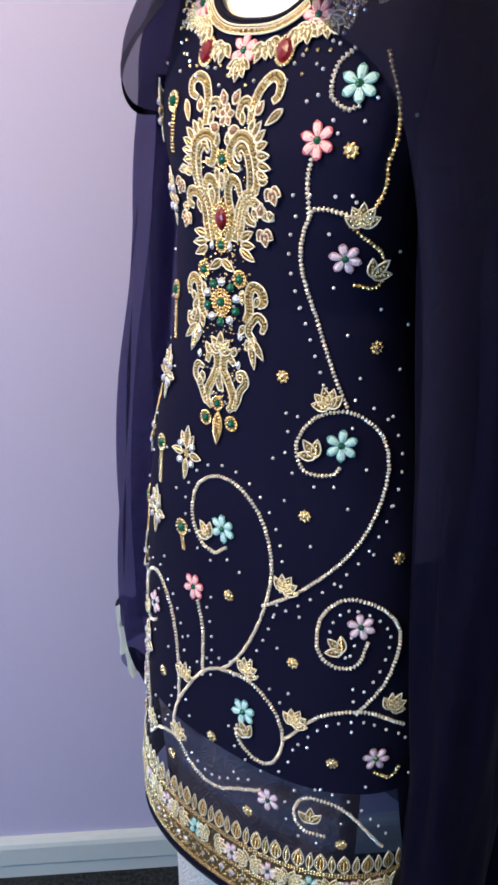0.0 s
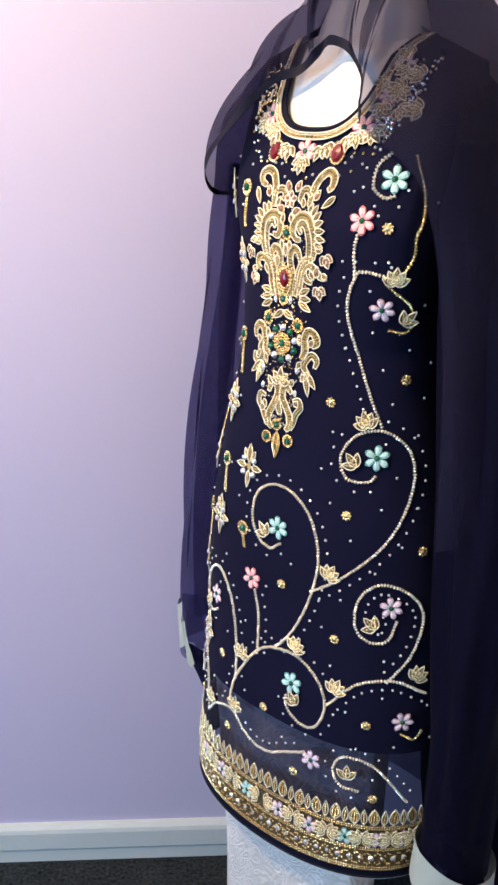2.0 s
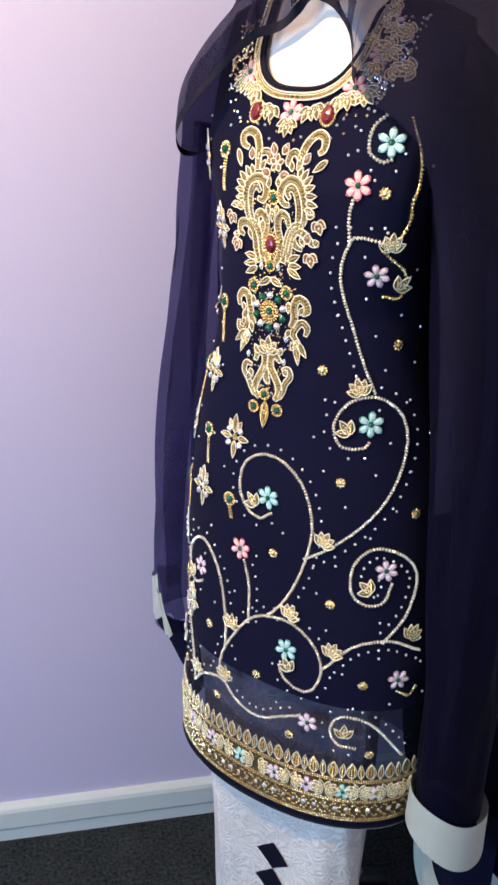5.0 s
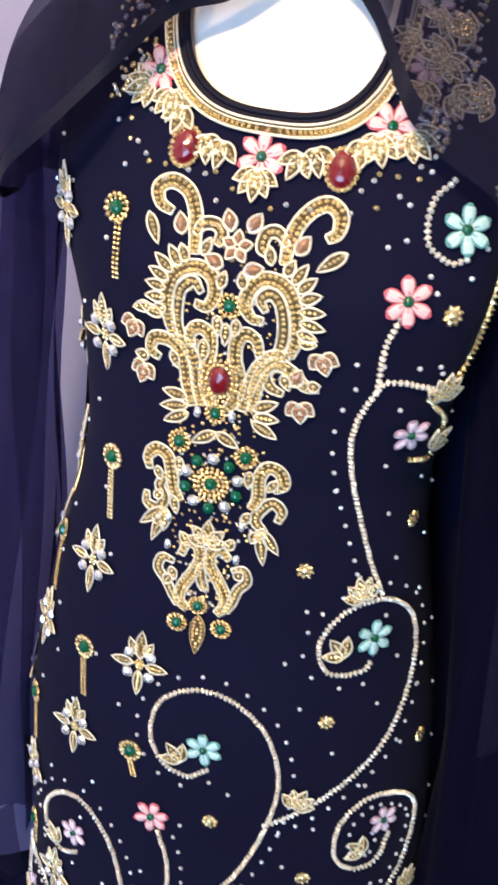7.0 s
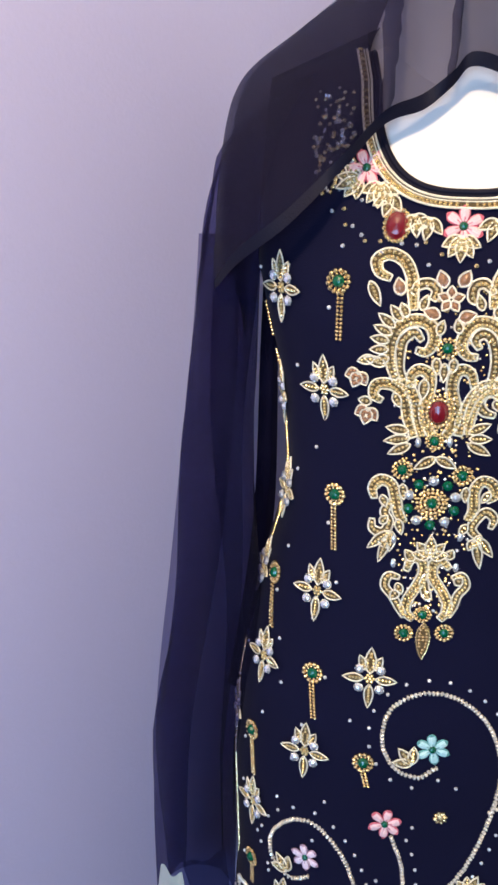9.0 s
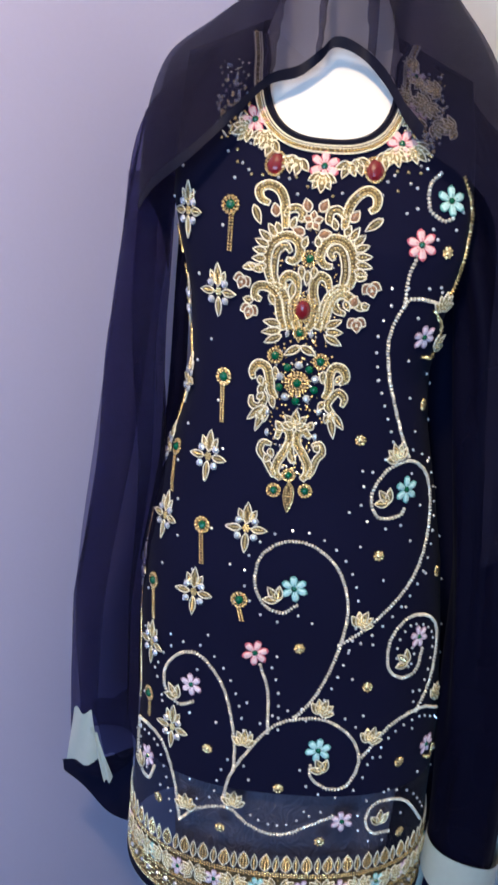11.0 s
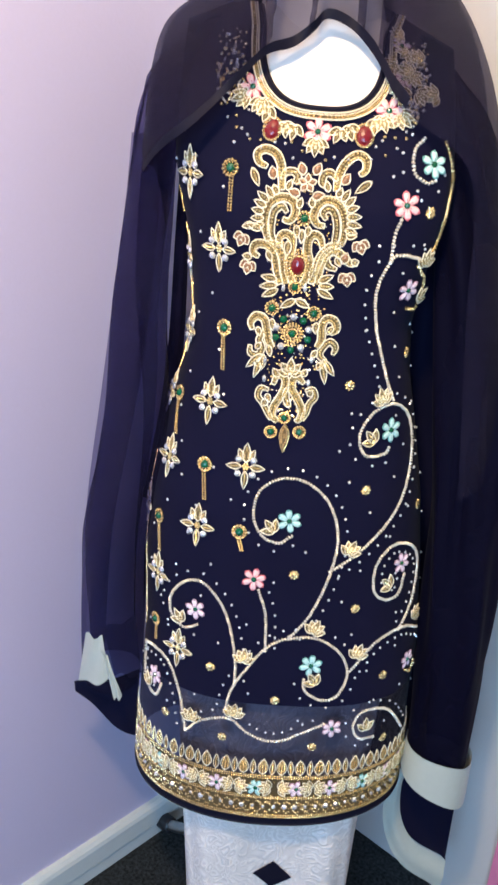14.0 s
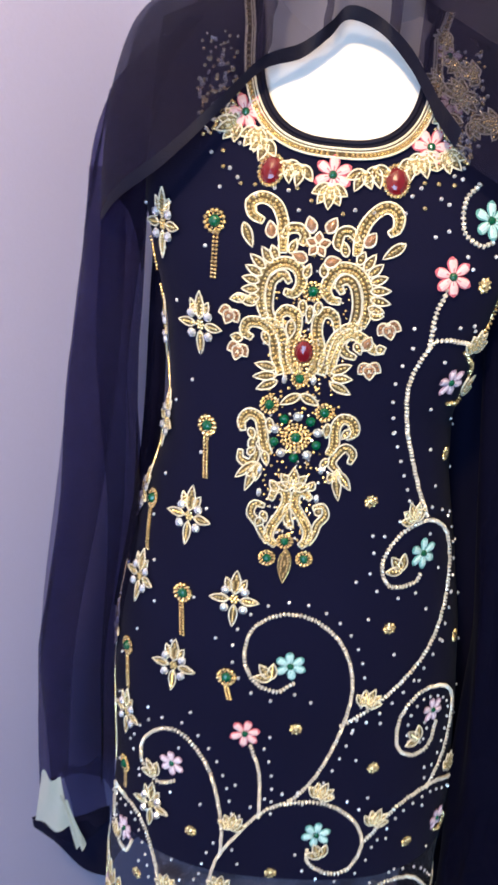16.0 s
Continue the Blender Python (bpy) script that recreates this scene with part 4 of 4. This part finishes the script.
for u, z, turn in ((-9, 1342, 20), (8, 1343, -25), (-41, 1335, 15), (-16, 1316, 70), (11, 1315, -70), (40, 1335, -30), (48, 1250, -20)):
    part("amber_stone", almond(0.014, 0.0095).join(stone(0.003, 0.005, 0.003, 8), 1, pose(0, 0.007, 0)), [CORD, AMBER, AMBER], medal, "amber stone edged in pale cord", spot(*on_chest(u, z), turn, 0.0016) @ Matrix.Translation((0, -0.007, 0)), smooth=False)
for turn in (0, 72, 144, 216, 288):
    part("amber_stone", almond(0.0095, 0.0068).join(stone(0.002, 0.0032, 0.0026, 8), 1, pose(0, 0.0048, 0)), [CORD, AMBER, AMBER], medal, "amber stone edged in pale cord", spot(*on_chest(-2, 1327), turn, 0.0016) @ Matrix.Translation((0, 0.0012, 0)), smooth=False)
for u, z, scale in ((-2, 1290, 1.0), (-5, 1211, 0.9), (-29, 1184, 1.0), (20, 1182, 1.0), (-3, 1051, 0.9), (-18, 1032, 0.95), (17, 1034, 0.95)):
    set_stone(*on_chest(u, z), scale)
ruby = part("stone_setting", ring(0.0092, 0.0118, 18, 0.0019).join(ring(0.0126, 0.0152, 20, 0.0016)), GOLD, tunic, "red stone in rings of gold beads", spot(*on_chest(-4, 1236), 0, 0.003), smooth=False)
part("red_stone", stone(0.0078, 0.0102, 0.0048, 16), RUBY, ruby, "oval red glass stone", smooth=False)
rosette = part("rosette", ring(0.0058, 0.0058, 11, 0.0019).join(ring(0.0094, 0.0094, 16, 0.0020)).join(ring(0.0124, 0.0124, 20, 0.0017)), GOLD, medal, "", spot(*on_chest(-3, 1156), 0, 0.0016), smooth=False)
part("green_stone", GREEN, None, rosette, "green glass stone", pose(0, 0, 0.001))
home = rosette.matrix_basis.inverted()
for k in range(10):
    a = 2 * math.pi * k / 10 + math.pi / 2
    place = spot(*on_chest(-3 + 20 * math.cos(a), 1156 + 20 * math.sin(a)), 0, 0.0016)
    if k % 2:
        part("green_stone", GREEN, None, rosette, "green glass stone", home @ place)
    else:
        part("crystal", ROUND, None, rosette, "", home @ place)
for u, z in ((-32, 1121), (23, 1126), (-31, 1098), (22, 1097), (-18, 1209), (7, 1211)):
    part("crystal", ROUND, None, medal, "", spot(*on_chest(u, z), 0, 0.0016, 0.75) @ Matrix.Diagonal((0.8, 1.3, 1, 1)))
part("leaf_spray", spray((-80, -42, 0, 42, 80), 0.020, 0.0095), [CORD, FILL, GROUND], medal, "", spot(*on_chest(-1, 1107), 0, 0.0018), smooth=False)
part("leaf", almond(0.036, 0.012), [GOLD, GOLD, GROUND], medal, "", spot(*on_chest(-1, 1043), 180, 0.0018), smooth=False)
grains = Bag()
rng = random.Random(11)
for _ in range(560):
    z = rng.uniform(1.05, 1.345)
    w = float(np.interp(z, (1.05, 1.10, 1.14, 1.19, 1.21, 1.25, 1.31, 1.345), (0.010, 0.026, 0.038, 0.034, 0.024, 0.044, 0.044, 0.034)))
    _, s, h = front(MID + rng.uniform(-w, w), z)
    grains.join(bead(rng.uniform(0.0011, 0.0019), 0.0018, 5), 0 if rng.random() < 0.75 else 1, spot(s, h, 0, 0.0004))
tagged(part("bead_filling", grains, [GOLD, CRYSTAL], medal, "", smooth=False), kind="stuff")

# ---- neckline ----
def neck_line(grow, n=80, lim=1.15, lift=0.002):
    out = []
    for k in range(n + 1):
        u, z = neck_edge(lim * (-1 + 2 * k / n), grow)
        out.append(Vector(front(u, z, lift)[0]))
    return out


def band(a, b):
    bag = Bag()
    for p, q in zip(a, b):
        bag.v += [tuple(p), tuple(q)]
    bag.f = [(2 * k, 2 * k + 1, 2 * k + 3, 2 * k + 2) for k in range(len(a) - 1)]
    return bag


bind = band(neck_line(-0.0055, lift=0.0005), neck_line(0.0035, lift=0.0022))
bind.join(tube(neck_line(-0.0030, lift=0.0005), 0.0022, 8))
part("neck_binding", bind, PIPING, tunic, "plain navy neck binding")
neck_band = part("neck_band", band(neck_line(0.0020, lift=0.0028), neck_line(0.0092, lift=0.0028)), GROUND, tunic, "gold bead band along the neckline")
for g, r in ((0.0022, 0.0010), (0.0092, 0.0011), (0.0044, 0.0006)):
    part("cord", tube(neck_line(g, lift=0.0034), r, 6), CORD, neck_band)
beads = Bag()
for p, q, o in zip(neck_line(0.0062, 96, lift=0.003), neck_line(0.0062, 96, lift=0.004), neck_line(0.0078, 96, lift=0.003)):
    n = (q - p).normalized()
    m = n.to_track_quat("Z", "Y").to_matrix().to_4x4()
    for c in (p, o):
        m2 = m.copy()
        m2.translation = c
        beads.join(bead(0.0016, 0.0026, 5), 0, m2)
tagged(part("bead_trim", beads, GOLD, neck_band, smooth=False), kind="stuff")


def round_neck(t, grow):
    u, z = neck_edge(t, grow)
    _, s, h = front(u, z)
    return s * 1000, h * 1000


for side in (-1, 1):
    ob = part("stone_setting", ring(0.0098, 0.0125, 20, 0.0021), GOLD, tunic, "oval red stone in gold beads", spot(*on_chest(*((-45, 1380) if side < 0 else (56, 1381))), 8 * side, 0.002), smooth=False)
    part("red_stone", stone(0.0086, 0.0112, 0.0050, 16), RUBY, ob, "oval red glass stone", smooth=False)
for t, g, turn in ((0.86, 0.030, 80), (0.94, 0.042, 90), (0.82, 0.062, 100)):
    s, h = round_neck(t, g)
    leaves(SPRAY, s, h, turn, 0.95)
for u, z, turn in ((-74, 1413, 105), (-58, 1410, 170), (4, 1373, 180), (74, 1402, 205), (92, 1405, 235)):
    s, h = on_chest(u, z)
    leaves(SPRAY, 1000 * s, 1000 * h, turn, 0.95)
for u, z, turn in ((-32, 1388, 190), (-20, 1386, 170), (38, 1390, 200), (30, 1386, 160), (-50, 1402, 160), (66, 1398, 190)):
    s, h = on_chest(u, z)
    leaves(SPRIG, 1000 * s, 1000 * h, turn, 0.95)
for u, z, turn in ((92, 1432, 200), (104, 1446, 240), (88, 1456, 120), (102, 1470, 150), (96, 1486, 100), (112, 1428, 250)):
    s, h = on_chest(u, z)
    leaves(SPRAY, 1000 * s, 1000 * h, turn, 0.85)
for u, z in ((96, 1442), (94, 1476)):
    flower("mauve", *on_chest(u, z), 0.8)
rim = Bag()
for k in range(60):
    t = -0.9 + 1.8 * k / 59
    s, h = round_neck(t, 0.024 + 0.028 * abs(math.sin(5.3 * k)))
    rim.join(bead(0.0021, 0.0026, 6), k % 2, spot(s / 1000, h / 1000, 0, 0.0006))
rng = random.Random(8)
for k in range(420):
    t = rng.choice((-1, 1, 1)) * rng.uniform(0.62, 1.0)
    s, h = round_neck(t, rng.uniform(0.016, 0.050))
    rim.join(bead(rng.uniform(0.0014, 0.0024), 0.0026, 6), k % 2, spot(s / 1000, h / 1000, 0, 0.0006))
tagged(part("bead_filling", rim, [GOLD, CRYSTAL], tunic, smooth=False), kind="stuff")

# ---- embroidered hem ----
def hem_s(n, lim=0.97):
    """n + 1 places, evenly by length, along the front hem."""
    ss = np.linspace(-lim, lim, 300)
    pts = [Vector(body(float(s), 0.47)) for s in ss]
    run = [0.0]
    for k in range(1, 300):
        run.append(run[-1] + (pts[k] - pts[k - 1]).length)
    return [float(v) for v in np.interp(np.linspace(0, run[-1], n + 1), run, ss)], run[-1]


places, hem_len = hem_s(200)
border = part("hem_border", band([Vector(body(s, 0.452, 0.0008)) for s in places], [Vector(body(s, 0.524, 0.0008)) for s in places]), GROUND, tunic, "heavily beaded gold hem border")
part("hem_binding", band([Vector(body(s, 0.4425, 0.002)) for s in places], [Vector(body(s, 0.4540, 0.002)) for s in places]).join(tube([Vector(body(s, 0.4430, 0.001)) for s in places], 0.0022, 6)), PIPING, border, "plain navy hem edge")
part("edge_thread", tube([Vector(body(s, 0.4415, 0.0022)) for s in places], 0.0006, 5), SILK, border, "thin pale edge thread")
rows = Bag()
many, _ = hem_s(int(hem_len / 0.0034))
for h in (0.4565, 0.4600, 0.4890, 0.4922, 0.5235, 0.5270):
    for k, s in enumerate(many):
        rows.join(bead(0.0017, 0.0024, 5), 0, spot(s, h + 0.0006 * math.sin(3 * k), 0, 0.001))
tagged(part("bead_trim", rows, GOLD, border, smooth=False), kind="stuff")
zig, gems = Bag(), Bag()
rng = random.Random(3)
for k, s in enumerate(many):
    h = 0.4745 + 0.0095 * math.sin(k * 0.75)
    zig.join(bead(0.0018, 0.0025, 5), 0, spot(s, h, 0, 0.001))
    zig.join(bead(0.0018, 0.0025, 5), 0, spot(s, 0.949 - h, 0, 0.001))
    if rng.random() < 0.7:
        zig.join(bead(0.0014, 0.0022, 5), 0, spot(s, rng.uniform(0.463, 0.486), 0, 0.001))
    if rng.random() < 0.9:
        zig.join(bead(0.0013, 0.0022, 5), 0, spot(s, rng.uniform(0.495, 0.521), 0, 0.001))
tagged(part("bead_zigzag", zig, GOLD, border, smooth=False), kind="stuff")
for s in hem_s(int(hem_len / 0.0150))[0]:
    part("crystal", ROUND, None, border, "", spot(s, 0.4745, 0, 0.001, 0.75 + 0.2 * math.sin(41 * s)))
LARGE, SMALL = almond(0.0255, 0.0140).mesh("bud", [CORD, GOLD, GROUND], smooth=False), almond(0.024, 0.0078).mesh("bud", [CORD, GOLD, GROUND], smooth=False)
for k, s in enumerate(hem_s(int(hem_len / 0.0132))[0]):
    part("bud", SMALL if k % 2 else LARGE, None, border, "", spot(s, 0.5295, 3 * math.sin(k * 5), 0.001))
flowers_at = [-0.80, -0.671, -0.553, -0.375, -0.205, -0.052, 0.056, 0.190, 0.361, 0.536, 0.672, 0.80]
for k, s in enumerate(flowers_at):
    flower(("mauve", "mauve", "teal")[k % 3], s, 0.5065, 0.84, 17 * k)
    if k < 11:
        mid = (s + flowers_at[k + 1]) / 2
        part("leaf_spray", SPRAY, None, border, "", spot(mid - 0.012, 0.507, 80, 0.0016, 0.9))
        part("leaf_spray", SPRAY, None, border, "", spot(mid + 0.004, 0.507, -80, 0.0016, 0.9))

# ---- framed board by the wall ----
board = thing("framed_board", "dark board with a pink painted frame standing against the wall", "board", m=pose(0, 0, 0))
PINK = material("pink_paint", (0.62, 0.20, 0.36), 0.45, noise_scale=60, vary=0.06, bump=0.1, coarse=8, coarse_vary=0.06)
DARKP = material("dark_plum_panel", (0.06, 0.025, 0.04), 0.5, noise_scale=80, vary=0.15, bump=0.1, coarse=6, coarse_vary=0.15)
part("panel", box(WX - 0.016, WX - 0.002, -0.62, -0.315, 0.005, 0.40), DARKP, board, smooth=False)
for y0, y1, z0, z1 in ((-0.322, -0.302, 0.0, 0.42), (-0.64, -0.62, 0.0, 0.42), (-0.62, -0.322, 0.40, 0.42), (-0.62, -0.322, 0.0, 0.02)):
    part("frame_rail", box(WX - 0.024, WX - 0.002, y0, y1, z0, z1, 0.002), PINK, board, "pink painted rail", smooth=False)
